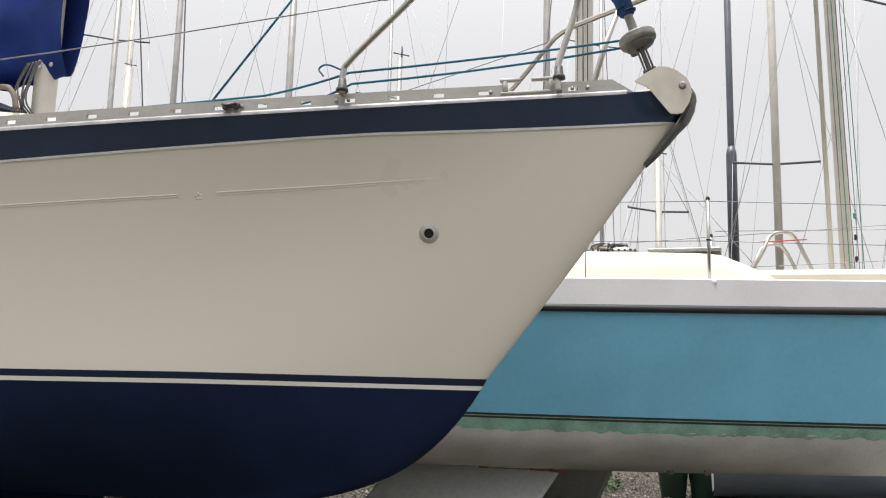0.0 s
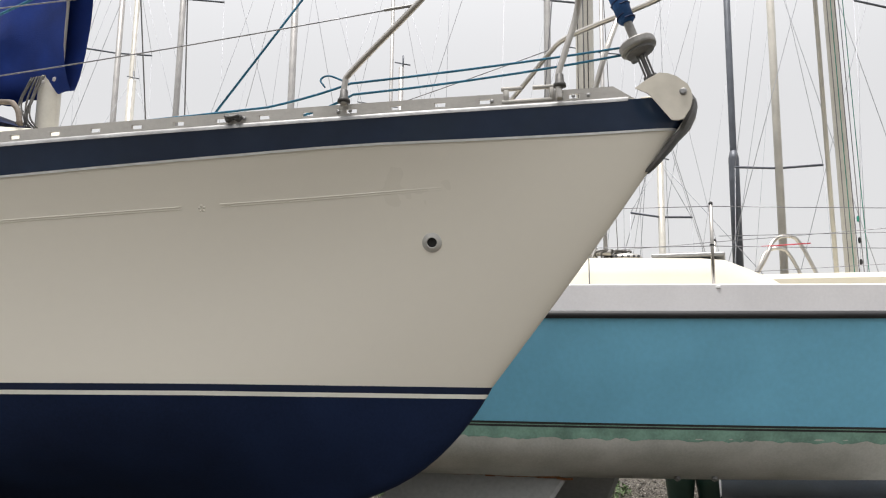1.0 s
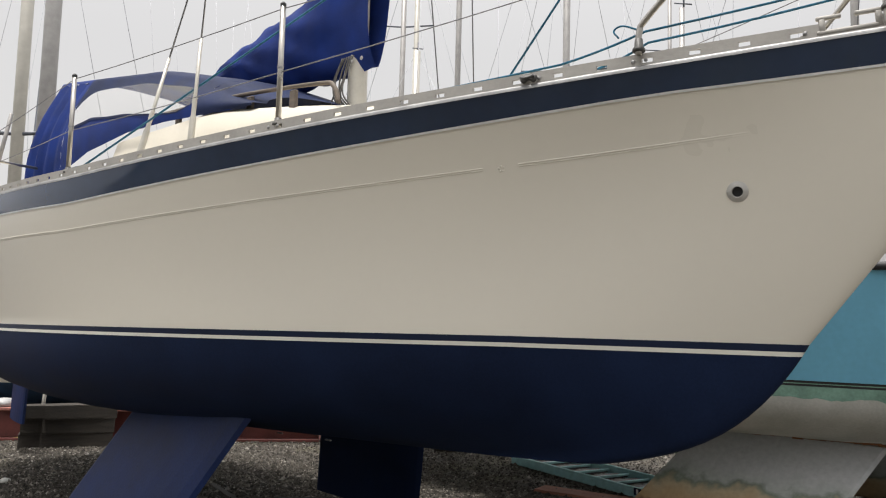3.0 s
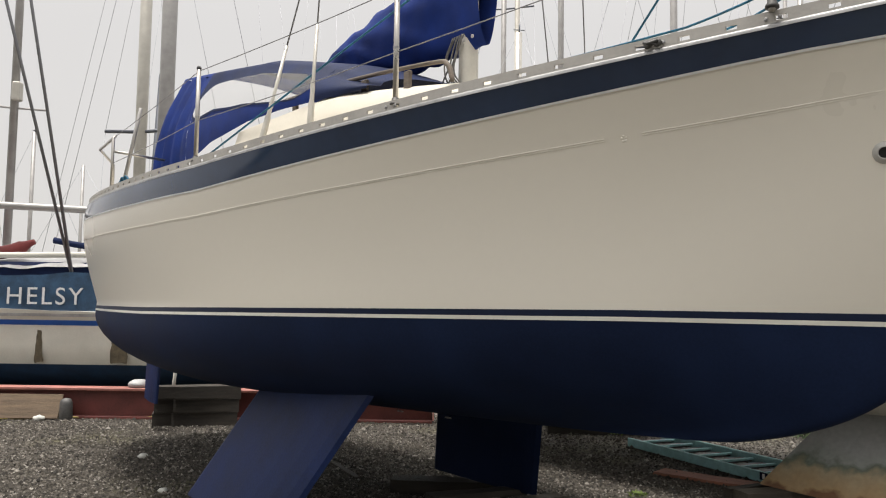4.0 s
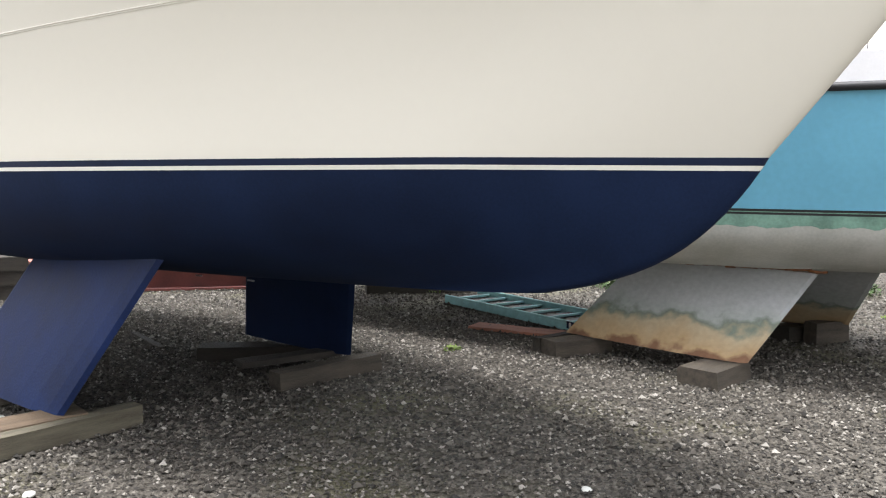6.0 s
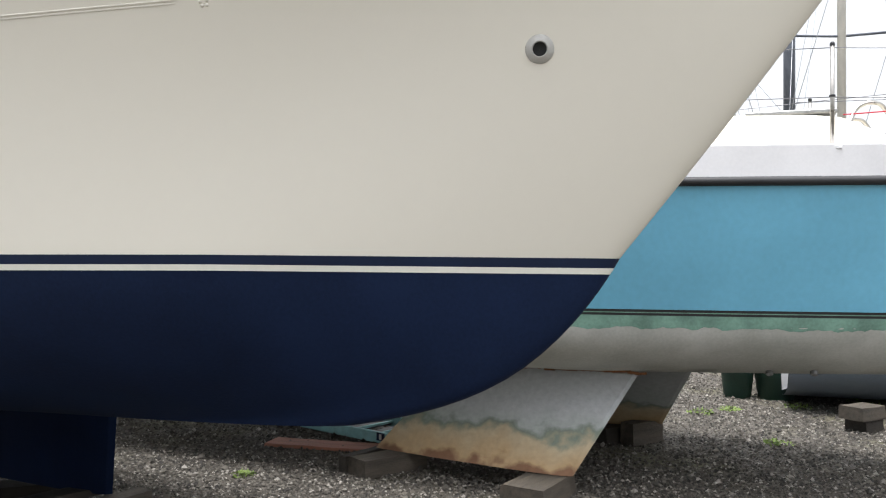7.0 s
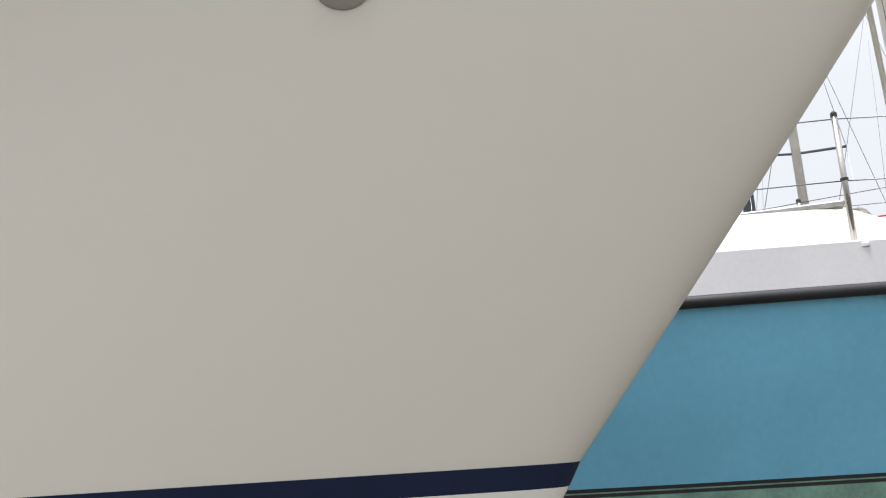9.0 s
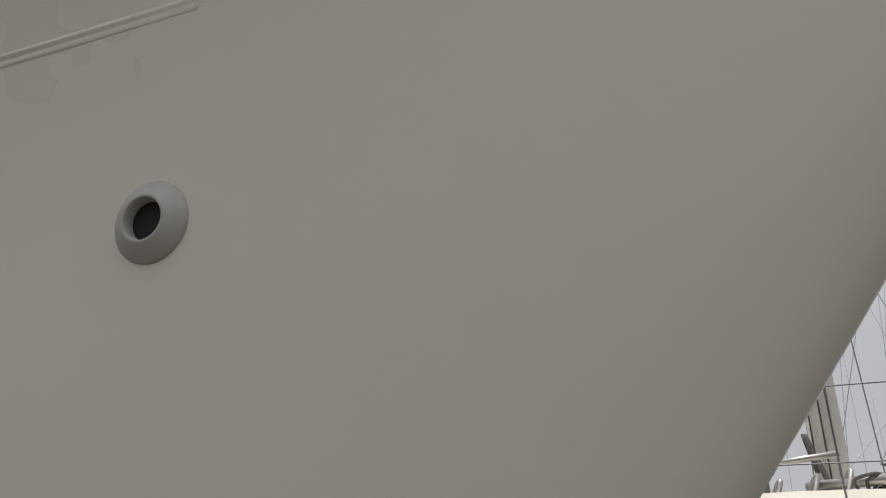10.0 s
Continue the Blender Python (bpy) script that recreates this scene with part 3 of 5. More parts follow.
# stanchions with their wires
STANS = [(-1.845, 0.55), (-3.39, 0.55)]
def rail_at(x, side, z=0.0, inset=0.02):
    return Vector((x, side * (HULL.half(x, SHEER(x)) - inset), SHEER(x) + z))
for side in (-1, 1):
    for x, h in STANS:
        b = rail_at(x, side, 0.02, 0.03)
        st = tube_part("stanchion", [b + Vector((0, 0, 0.0)), b + Vector((0, 0, h))], 0.0125, STEEL, yacht, 12)
        bm = bmesh.new()
        lathe(bm, [(0.026, 0.018), (0.026, 0.028), (0.017, 0.032), (0.016, 0.05), (0.0128, 0.052)], Matrix.Translation(b), 14)
        part("socket", bm, STRAP, st, "", True)
        bm = bmesh.new()
        lathe(bm, [(0.0135, 0), (0.0135, 0.012), (0.006, 0.02)], Matrix.Translation(b + Vector((0, 0, h))), 10)
        part("cap", bm, BLACK, st)
        bm = bmesh.new()
        lathe(bm, [(0.0145, -0.004), (0.0145, 0.004)], Matrix.Translation(b + Vector((0, 0, h * 0.5))), 10)
        part("ferrule", bm, DULL, st)
    tops = [rail_at(x, side, h + 0.01, 0.03) for x, h in STANS]
    mids = [rail_at(x, side, h * 0.5, 0.03) for x, h in STANS]
    fore = Vector((-0.10, side * 0.505, 2.69))
    for row, first in ((tops, Vector((0.10, side * 0.475, 2.88))), (mids, fore)):
        bm = bmesh.new()
        pts = [first] + row + [rail_at(-5.12, side, 0.43 if row is tops else 0.24, 0.04)]
        line = []
        for a, b in zip(pts, pts[1:]):
            line += sag(a, b, 0.008, 4)[:-1]
        sweep(bm, line + [pts[-1]], 0.0024, 6)
        part("lifeline", bm, WIRE, yacht, "thin wire lifeline", True)
    bm = bmesh.new()
    sweep(bm, [fore, fore.lerp(mids[0], 0.06)], 0.006, 8)
    part("wire_terminal", bm, DULL, yacht)

# mooring fairlead in the rail
bm = bmesh.new()
def rail_box(xa, xb, za, zb):
    p, q = rail_at(xa, -1, 0, 0.012), rail_at(xb, -1, 0, 0.012)
    d = q - p
    box(bm, (p + q) / 2 + Vector((0, 0, (za + zb) / 2)), (d.length, 0.014, zb - za), d.to_track_quat("X", "Z").to_matrix(), 0.003)
rail_box(0.135, 0.30, 0.018, 0.032)
rail_box(0.14, 0.158, 0.02, 0.078)
rail_box(0.29, 0.308, 0.02, 0.078)
rail_box(0.132, 0.20, 0.066, 0.080)
rail_box(0.235, 0.308, 0.066, 0.080)
part("fairlead", bm, ALLOY, yacht, "open alloy fairlead", True)
for x0 in (-0.715, -0.755, -0.36, -0.40, 0.33, 0.37, 0.105, 0.42, -1.82, -1.87):
    bm = bmesh.new()
    p = rail_at(x0, -1, 0.03, 0.006)
    lathe(bm, [(0.0075, 0), (0.007, 0.004), (0.003, 0.006)], Matrix.Translation(p) @ pose(0, 0, 0, 90), 8)
    part("bolt", bm, DULL, yacht)

# shackle through the rail
bm = bmesh.new()
p = rail_at(-0.745, -1, 0.03, 0.0)
tx_ = (rail_at(-0.70, -1) - rail_at(-0.80, -1)).normalized()
for k in (-1, 1):
    lathe(bm, [(0.008, -0.006), (0.015, -0.004), (0.015, 0.004), (0.008, 0.006)], Matrix.Translation(p + tx_ * 0.018 * k + Vector((0, -0.006, 0))) @ pose(0, 0, 0, 90), 14)
sweep(bm, curve([p - tx_ * 0.024 + Vector((0, -0.016, 0.006)), p + Vector((0, -0.03, -0.004)), p + tx_ * 0.024 + Vector((0, -0.016, 0.006))], 5), 0.006, 8)
sweep(bm, [p - tx_ * 0.03, p + tx_ * 0.03], 0.005, 8)
part("shackle", bm, STRAP, yacht, "weathered metal shackle on the rail", True)

# ropes of the furler and sheets
drum = dm @ Vector((0, -0.03, 0.19))
bm = bmesh.new()
pts = [drum + Vector((0, 0, 0.012)), Vector((-0.37, -0.47, 2.455)), rail_at(-0.674, -1, 0.085, 0.06), rail_at(-1.845, -1, 0.075, 0.07), rail_at(-3.39, -1, 0.08, 0.07), rail_at(-4.6, -1, 0.08, 0.07), rail_at(-5.6, -1, 0.08, 0.1)]
line = []
for a, b in zip(pts, pts[1:]):
    line += sag(a, b, 0.006, 5)[:-1]
sweep(bm, line + [pts[-1]], 0.0045, 7)
part("furling_line", bm, ROPE, yacht, "turquoise furling line along the rail", True)
bm = bmesh.new()
pts = [drum + Vector((0, 0.01, -0.012)), Vector((-0.37, -0.45, 2.42)), rail_at(-0.62, -1, 0.06, 0.12), rail_at(-1.2, -1, 0.03, 0.18)]
line = []
for a, b in zip(pts, pts[1:]):
    line += sag(a, b, 0.012, 5)[:-1]
sweep(bm, line + [pts[-1]], 0.0045, 7)
sweep(bm, curve([(-0.37, -0.49, 2.45), (-0.43, -0.52, 2.475), (-0.46, -0.53, 2.46), (-0.44, -0.53, 2.43)], 5), 0.0035, 6)
part("furling_line", bm, ROPE, yacht, "turquoise furling line along the rail", True)
clew = Vector((0.18, -0.02, 3.55))
bm = bmesh.new()
sweep(bm, [Vector((-0.88, -0.60, 2.36)), Vector((-0.657, -0.45, 2.786)), Vector((-0.2, -0.145, 3.66)), Vector((0.0, -0.02, 4.03))], 0.0045, 7)
part("sheet_rope", bm, ROPE, yacht, "taut turquoise sheet", True)
bm = bmesh.new()
sweep(bm, sag(rail_at(-3.27, -1, 0.05, 0.03), clew + Vector((0, 0, 0.35)), 0.0, 6), 0.0055, 7)
part("sheet_rope", bm, ROPE, yacht, "taut turquoise sheet", True)

# mast, boom, shrouds
bm = bmesh.new()
seg, rings = 20, []
for z in (2.55, 12.0):
    rings.append([(-2.535 + 0.062 * math.cos(w * math.tau / seg), 0.055 * math.sin(w * math.tau / seg), z) for w in range(seg + 1)])
sheet(bm, rings)
mast = part("mast", bm, MASTWHITE, yacht, "off-white alloy mast", True)
rnd = random.Random(7)
lines = [curve([(x0, -0.065, 2.66), (x0 + rnd.uniform(-0.03, 0.03), -0.095, 2.72), (x0 + rnd.uniform(-0.04, 0.04), -0.085, 2.82), (x0 + 0.02, -0.065, 2.95)], 5) for x0 in [-2.62 + 0.02 * k for k in range(6)]]
lines.append(curve([(-2.66, -0.05, 2.78), (-2.70, -0.06, 2.70), (-2.66, -0.07, 2.65), (-2.62, -0.06, 2.72)], 5))
for line in lines:
    tube_part("halyard", line, 0.005, ROPEGREY, mast, 6, "grey halyard hanging at the mast")
for x0 in (-2.62, -2.56):
    bm = bmesh.new()
    lathe(bm, [(0.022, -0.012), (0.022, 0.012)], Matrix.Translation((x0 - 0.06, -0.07, 2.66)) @ pose(0, 0, 0, 90), 12)
    part("block", bm, BLACK, mast)
for side in (-1, 1):
    for x0, xt, zt, yt in ((-2.875, -2.55, 7.2, 0.06), (-2.52, -2.54, 7.6, 0.75)):
        b = rail_at(x0, side, 0.0, 0.10 if x0 < -2.6 else 0.14)
        t_ = Vector((xt, side * yt, zt))
        d = (t_ - b).normalized()
        sh = tube_part("shroud", [b, t_], 0.0045, WIRE, yacht, 6, "wire shroud")
        bm = bmesh.new()
        sweep(bm, [b, b + d * 0.02, b + d * 0.21, b + d * 0.235, b + d * 0.30, b + d * 0.33, b + d * 0.62], [0.012, 0.018, 0.016, 0.011, 0.012, 0.009, 0.009], 10)
        part("rigging_screw", bm, MASTWHITE, sh, "white covered rigging screw", True)

# coachroof, grab rails
def roof(x):
    f = (x + 1.25) / -2.75
    return 2.27 + 0.29 * min(1.0, max(0.0, f * 1.6)) ** 0.5 if f > 0 else 2.27
bm = bmesh.new()
grid = []
for k in range(26):
    x = -1.15 - 2.85 * k / 25
    top = roof(x)
    w = 0.50 + 0.24 * min(1, k / 14)
    base = SHEER(x) + 0.02
    grid.append([(x, -w - 0.10, base), (x, -w - 0.07, (base + top) / 2), (x, -w - 0.02, top - 0.045), (x, -w + 0.04, top - 0.01), (x, -w / 2, top + 0.025), (x, 0, top + 0.035), (x, w / 2, top + 0.025), (x, w - 0.04, top - 0.01), (x, w + 0.02, top - 0.045), (x, w + 0.07, (base + top) / 2), (x, w + 0.10, base)])
vs = sheet(bm, grid)
bm.faces.new(vs[0])
bm.faces.new(vs[-1])
part("coachroof", bm, DECK, yacht, "cream moulded coachroof", True)
for side in (-1, 1):
    bm = bmesh.new()
    pts = [(-1.93, side * 0.60, 2.45), (-1.97, side * 0.60, 2.535), (-2.1, side * 0.60, 2.575), (-2.8, side * 0.64, 2.63), (-3.5, side * 0.66, 2.655), (-3.85, side * 0.66, 2.66)]
    sweep(bm, curve(pts, 6), 0.012, 8)
    gr = part("grab_rail", bm, TEAK, yacht, "weathered teak grab rail", True)
    for x in (-2.25, -2.65, -3.05, -3.45):
        box_part("foot", (x, side * 0.635, roof(x) + 0.02), (0.05, 0.022, 0.10), TEAK, gr, 0.004)

# boom with its blue sail cover
bm = bmesh.new()
grid = []
def along(f, pts):
    for (a, u), (b, v) in zip(pts, pts[1:]):
        if f <= b:
            return u + (v - u) * (f - a) / (b - a)
    return pts[-1][1]
for k in range(73):
    f = k / 72
    x = -2.37 - 1.76 * f
    low = along(f, [(0, 2.865), (0.06, 2.855), (0.13, 2.86), (0.3, 2.86), (0.5, 2.885), (0.72, 2.96), (0.92, 3.03), (1, 3.06)]) + 0.008 * math.sin(f * 40)
    hi = along(f, [(0, 3.90), (0.12, 3.84), (0.24, 3.56), (0.34, 3.42), (0.6, 3.33), (0.86, 3.22), (0.95, 3.13), (1, 3.08)])
    w = 0.085 if f < 0.13 else 0.085 + 0.075 * math.sin(math.pi * min(1, (f - 0.13) / 0.87)) ** 0.7
    row = []
    for j in range(33):
        a = j / 32 * math.tau
        drape = min(1.0, max(0.0, (f - 0.10) / 0.10))
        wob = 0.016 * noise.noise((x * 6, math.cos(a) * 2, math.sin(a) * 2 + 3)) + drape * (0.007 * math.sin(x * 15 + math.cos(a) * 9.0) + 0.022 * abs(noise.noise((x * 4 - math.cos(a) * 3.2, math.cos(a) * 0.8, 8))))
        zc, zr = (low + hi) / 2, (hi - low) / 2
        row.append((x, (w + wob) * math.sin(a), zc + (zr + wob) * math.cos(a) * (1 if math.cos(a) > 0 else 1)))
    grid.append(row)
vs = sheet(bm, grid)
bmesh.ops.remove_doubles(bm, verts=bm.verts, dist=0.0005)
cover = part("sail_cover", bm, CANVAS, yacht, "bright blue canvas sail cover over the boom", True)
for x, z in ((-2.40, 2.905), (-2.48, 2.90)):
    bm = bmesh.new()
    lathe(bm, [(0.012, 0), (0.012, 0.004), (0.006, 0.006)], Matrix.Translation((x, -0.085, z)) @ pose(0, 0, 0, 90), 10)
    part("eyelet", bm, STEEL, cover)
tube_part("boom", [(-2.62, 0, 2.98), (-4.3, 0, 3.07)], 0.05, MASTWHITE, yacht, 14)

# sprayhood: sides that rise aft, a cambered top, clear windows let into them
HOOD_TOP = [(-5.46, 3.20), (-4.86, 3.115), (-3.85, 2.965), (-3.10, 2.765), (-2.78, 2.635), (-2.52, 2.545)]
HOOD_BASE = [(-5.46, 2.36), (-4.85, 2.40), (-4.40, 2.50), (-3.80, 2.545), (-3.10, 2.53), (-2.52, 2.52)]
def hood(x, v, side):
    """v: 0 at the foot of the side, 1 at its shoulder, 2 on the centre line."""
    top, base = along(x, HOOD_TOP), along(x, HOOD_BASE)
    shoulder, foot_ = 0.62, 0.80 - 0.10 * max(0.0, (x + 3.3) / 0.8)
    if v <= 1:
        bow_ = 0.05 * math.sin(math.pi * v)
        return Vector((x, side * (foot_ + (shoulder - foot_) * max(0.0, v) ** 1.6 + bow_ * 0.6), base + (top - base) * v))
    c = v - 1
    return Vector((x, side * shoulder * math.cos(c * math.pi / 2), top + 0.10 * math.sin(c * math.pi / 2)))
def hood_patch(name, x0, x1, low, high, side, material, label="", n=14, rows_=8, fold=0.0, out=0.0):
    bm = bmesh.new()
    grid = []
    for i in range(n + 1):
        f = i / n
        x = x0 + (x1 - x0) * f
        row = []
        for j in range(rows_ + 1):
            v = low(f) + (high(f) - low(f)) * j / rows_
            p = hood(x, v, side)
            p.y += side * (out + 0.006 * noise.noise((x * 5, v * 4, side)))
            if fold:
                p.y += side * fold * min(1.0, 4 * f) * math.sin(i * 1.35 + v * 1.2) * (1.15 - 0.5 * v)
                p.x -= 0.10 * (1 - min(1, v)) * f
            row.append(p)
        grid.append(row)
    sheet(bm, grid)
    return part(name, bm, material, hood_ob, label, True)
hood_ob = tagged(new("sprayhood"), "blue canvas sprayhood")
hood_ob.parent = yacht
W0, W1 = -3.02, -4.86
win_low = lambda f: 0.10 + 0.34 * min(1.0, f * 1.3) + 0.30 * max(0.0, 1 - f / 0.12) ** 2 + 0.10 * max(0.0, (f - 0.9) / 0.1) ** 2
win_high = lambda f: 0.84 + 0.03 * f - 0.30 * max(0.0, 1 - f / 0.14) ** 2 - 0.22 * max(0.0, (f - 0.86) / 0.14) ** 2
for s_ in (-1, 1):
    hood_patch("front_canopy", -2.52, W0, lambda f: 0.0, lambda f: 2.0, s_, CANVASDARK, "", 8, 14)
    hood_patch("top_canopy", W0, W1, win_high, lambda f: 2.0, s_, CANVASDARK, "navy canvas top", 24, 12)
    hood_patch("window", W0, W1, win_low, win_high, s_, VINYL, "clear vinyl window", 24, 6).visible_shadow = False
    hood_patch("skirt", W0, W1, lambda f: 0.0, win_low, s_, CANVAS, "bright blue canvas skirt", 24, 4)
    hood_patch("window_piping", W0, W1, lambda f: win_low(f) - 0.02, lambda f: win_low(f) + 0.015, s_, CANVASDARK, "", 24, 1, 0.0, 0.004)
    hood_patch("side_curtain", W1, -5.46, lambda f: -0.08 * f, lambda f: 1.0, s_, CANVAS, "bright blue folded canvas curtain", 16, 14, 0.022)
    hood_patch("back_panel", W1, -5.46, lambda f: 1.0, lambda f: 2.0, s_, CANVAS, "", 6, 8)

# pushpit
for side in (-1, 1):
    bm = bmesh.new()
    sweep(bm, [rail_at(-5.12, side, 0.0, 0.04), rail_at(-5.12, side, 0.43, 0.04), rail_at(-5.15, side, 0.45, 0.06), rail_at(-6.0, side, 0.46, 0.06), rail_at(-6.95, side, 0.46, 0.08), rail_at(-6.97, side, 0.0, 0.08)], 0.0115, 8)
    part("pushpit", bm, STEEL, yacht, "stainless steel pushpit rail", True)
    tube_part("pushpit_bar", [rail_at(-5.12, side, 0.33, 0.04), rail_at(-5.25, side, 0.33, 0.45)], 0.010, STEEL, yacht, 8)
tube_part("danbuoy_pole", [rail_at(-5.02, -1, 0.05, 0.10), rail_at(-4.82, -1, 0.62, 0.16)], 0.014, MASTGREY, yacht, 8, "slanting grey marker pole")
bm = bmesh.new()
for k in range(5):
    p = rail_at(-4.75 - 0.05 * k, -1, 0.06 + 0.02 * (k % 2), 0.06)
    sweep(bm, curve([p, p + Vector((0.03, 0.0, 0.03)), p + Vector((0.05, 0.02, 0.0)), p + Vector((0.02, 0.02, -0.03))], 4), 0.008, 6)
part("rope_coil", bm, ROPE, yacht, "small coil of turquoise rope", True)

# keels and rudder
fin("bilge_keel", ((-3.72, -0.62, 0.93), (-2.52, -0.60, 0.93)), ((-4.285, -0.91, 0.115), (-3.06, -0.86, 0.11)), 0.12, ANTIFOUL_KEEL, yacht, "bright blue antifouled bilge keel")
# Far keel takes the darker hull navy, so its shade is in the colour.
fin("bilge_keel", ((-3.55, 0.62, 0.93), (-2.5, 0.62, 0.93)), ((-4.02, 0.95, 0.12), (-2.93, 0.98, 0.12)), 0.13, ANTIFOUL, yacht, "bilge keel in darker navy that paints its shade")
fin("rudder", ((-7.95, 0, 1.35), (-7.46, 0, 1.35)), ((-8.02, 0, 0.33), (-7.62, 0, 0.30)), 0.07, ANTIFOUL_KEEL, yacht, "blue rudder blade")
for x in (-2.45, -2.9):
    box_part("anode", (x, -0.18, keel_line(x) + 0.005), (0.05, 0.012, 0.008), DULL, yacht, 0.002)

# ---- timber under the white yacht ----
def sleeper(name, a, b, w, h, z0, material, label, turn=0.0):
    """A worn timber from a to b on the ground plan, its underside at z0."""
    a, b = Vector((*a, 0)), Vector((*b, 0))
    d = b - a
    L = d.length
    rnd = random.Random(round(a.x * 1000 + b.y * 77))
    bm = bmesh.new()
    n = 8
    grid = []
    for k in range(n + 1):
        u = -L / 2 + L * k / n
        ring = []
        for sy, sz in ((-1, 0), (-1, 0.12), (-0.9, 1), (0.9, 1), (1, 0.88), (1, 0), (-1, 0)):
            j = 0.004 * noise.noise((u * 6 + a.x, sy * 3, sz * 5 + b.y))
            ring.append((u, sy * w / 2 + j, sz * h + (j if sz else 0)))
        grid.append(ring)
    vs = sheet(bm, grid)
    for row in (vs[0], vs[-1]):
        bm.faces.new(row[:-1])
    bmesh.ops.remove_doubles(bm, verts=bm.verts, dist=0.0003)
    ob = part(name, bm, material)
    ang = math.degrees(math.atan2(d.y, d.x))
    ob.matrix_world = Matrix.Translation(((a.x + b.x) / 2, (a.y + b.y) / 2, z0)) @ pose(0, 0, 0, turn, 0, ang)
    return tagged(ob, label, "timber block", "keel blocks")


sleeper("timber_block", (-4.03, 2.95), (-3.68, 3.40), 0.12, 0.115, 0.0, TIMBER, "weathered grey-brown sleeper under the bright blue keel")
sleeper("timber_block", (-4.18, 3.01), (-3.84, 3.46), 0.10, 0.112, 0.0, TIMBER, "weathered split sleeper under the bright blue keel")
sleeper("timber_beam", (-3.08, 2.555), (-2.84, 3.235), 0.11, 0.105, 0.0, TIMBERPALE, "squared pale timber beam beside the bright blue keel")
sleeper("plank", (-3.33, 2.34), (-3.02, 3.03), 0.20, 0.032, 0.086, PLANK, "flat worn plank wedged under the blue keel", 3)
sleeper("timber_block", (-3.32, 2.70), (-3.18, 3.12), 0.12, 0.085, 0.0, TIMBERDARK, "dark timber under a plank")
sleeper("timber_block", (-3.42, 4.55), (-2.62, 4.95), 0.20, 0.10, 0.0, TIMBERDARK, "dark brown sleeper under the shaded keel")
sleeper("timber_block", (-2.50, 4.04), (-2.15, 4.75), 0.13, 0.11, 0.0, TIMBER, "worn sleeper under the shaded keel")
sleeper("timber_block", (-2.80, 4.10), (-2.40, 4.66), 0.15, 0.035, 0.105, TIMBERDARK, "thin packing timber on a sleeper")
sleeper("board", (-4.45, 5.1), (-3.85, 4.7), 0.05, 0.02, 0.0, TIMBERDARK, "thin dark batten lying on gravel")

# stacked timber behind the stern
for k in range(3):
    for j in range(2):
        sleeper("stacked_timber", (-7.42 + 0.16 * j + 0.02 * k, 5.56 + 0.14 * j), (-6.86 + 0.10 * j, 6.2 + 0.02 * k), 0.22, 0.145, 0.148 * k, TIMBERDARK, "dark sleeper in a stack of timber")

# ---- the blue yacht ----
SHEER2 = lambda x: 1.825 + 0.004 * (x + 2) ** 2
ZW2 = 1.108
def keel_line2(x):
    if x > -3.0:
        return 0.655 + 0.065 * max(0.0, (x + 3.0) / 2.64) ** 2
    return 0.655 + 0.4 * (min(4.2, -x - 3.0) / 4.2) ** 2.4
HULL2 = Hull(ZW2, 0.80, (0.5, 1.3, 0.0), 0.72, -7.2, 0.05, SHEER2, keel_line2, (1.22, 4.8, 8.7, 0.3), (1.10, 4.8, 8.1, 0.35), 0.03, 0.012, 0.0, 0.9)
blue = holder("blue_yacht", pose(2.5, 5.53, 0, 0, 0, -15), "sky-blue sailing yacht with worn chalky underbody ashore on blocks", "sailing boat")
HULL2.band("topside", [lambda x, k=k: ZW2 + (SHEER2(x) - 0.02 - ZW2) * k / 10 for k in range(11)], BLUEHULL, blue, "faded sky-blue topsides", 60)
HULL2.band("waterline", [lambda x: ZW2 + 0.007, lambda x: ZW2 - 0.008], BLACK, blue, "black painted line", 60, out=0.002)
HULL2.band("waterline", [lambda x: ZW2 - 0.014, lambda x: ZW2 - 0.028], BLACK, blue, "black painted line", 60, out=0.002)
rag = lambda x: ZW2 - 0.10 - 0.018 * noise.noise((x * 9, 0.3, 0)) - 0.012 * noise.noise((x * 31, 1.3, 0))
HULL2.band("green_band", [lambda x: ZW2, lambda x: ZW2 - 0.05, rag], GREENBAND, blue, "faded green antifouling band with a ragged edge", 300, out=0.0012)
HULL2.band("underbody", HULL2.bottom_rows(ZW2, rows=14), CHALK, blue, "chalky grey-white worn underbody", 60)
transom(HULL2, blue, BLUEHULL)
closed_deck(HULL2, blue, CREAM, 0.04)
HULL2.band("gunwale", [lambda x: SHEER2(x) - 0.0, lambda x: SHEER2(x) + 0.10, lambda x: SHEER2(x) + 0.195], BLUEWHITE, blue, "grey-white gunwale", 60, out=-0.012)
for sy in (-1, 1):
    pts = []
    for i in range(61):
        x, z = HULL2.level((i / 60) ** 1.5, SHEER2)
        pts.append((x, sy * (HULL2.half(x, z) + 0.008), z - 0.002))
    bm = bmesh.new()
    sweep(bm, pts, 0.026, 10)
    part("rub_rail", bm, BLACK, blue, "black rubber rubbing strake", True)
    bm = bmesh.new()
    sheet(bm, [[(x, sy * (HULL2.half(x, SHEER2(x)) - a), SHEER2(x) + z) for a, z in ((0.012, 0.195), (0.02, 0.202), (0.10, 0.205), (0.14, 0.14))] for x in [1.45 - 0.12 * k for k in range(66)]])
    part("gunwale_top", bm, BLUEWHITE, blue, "", True)
bm = bmesh.new()
grid = []
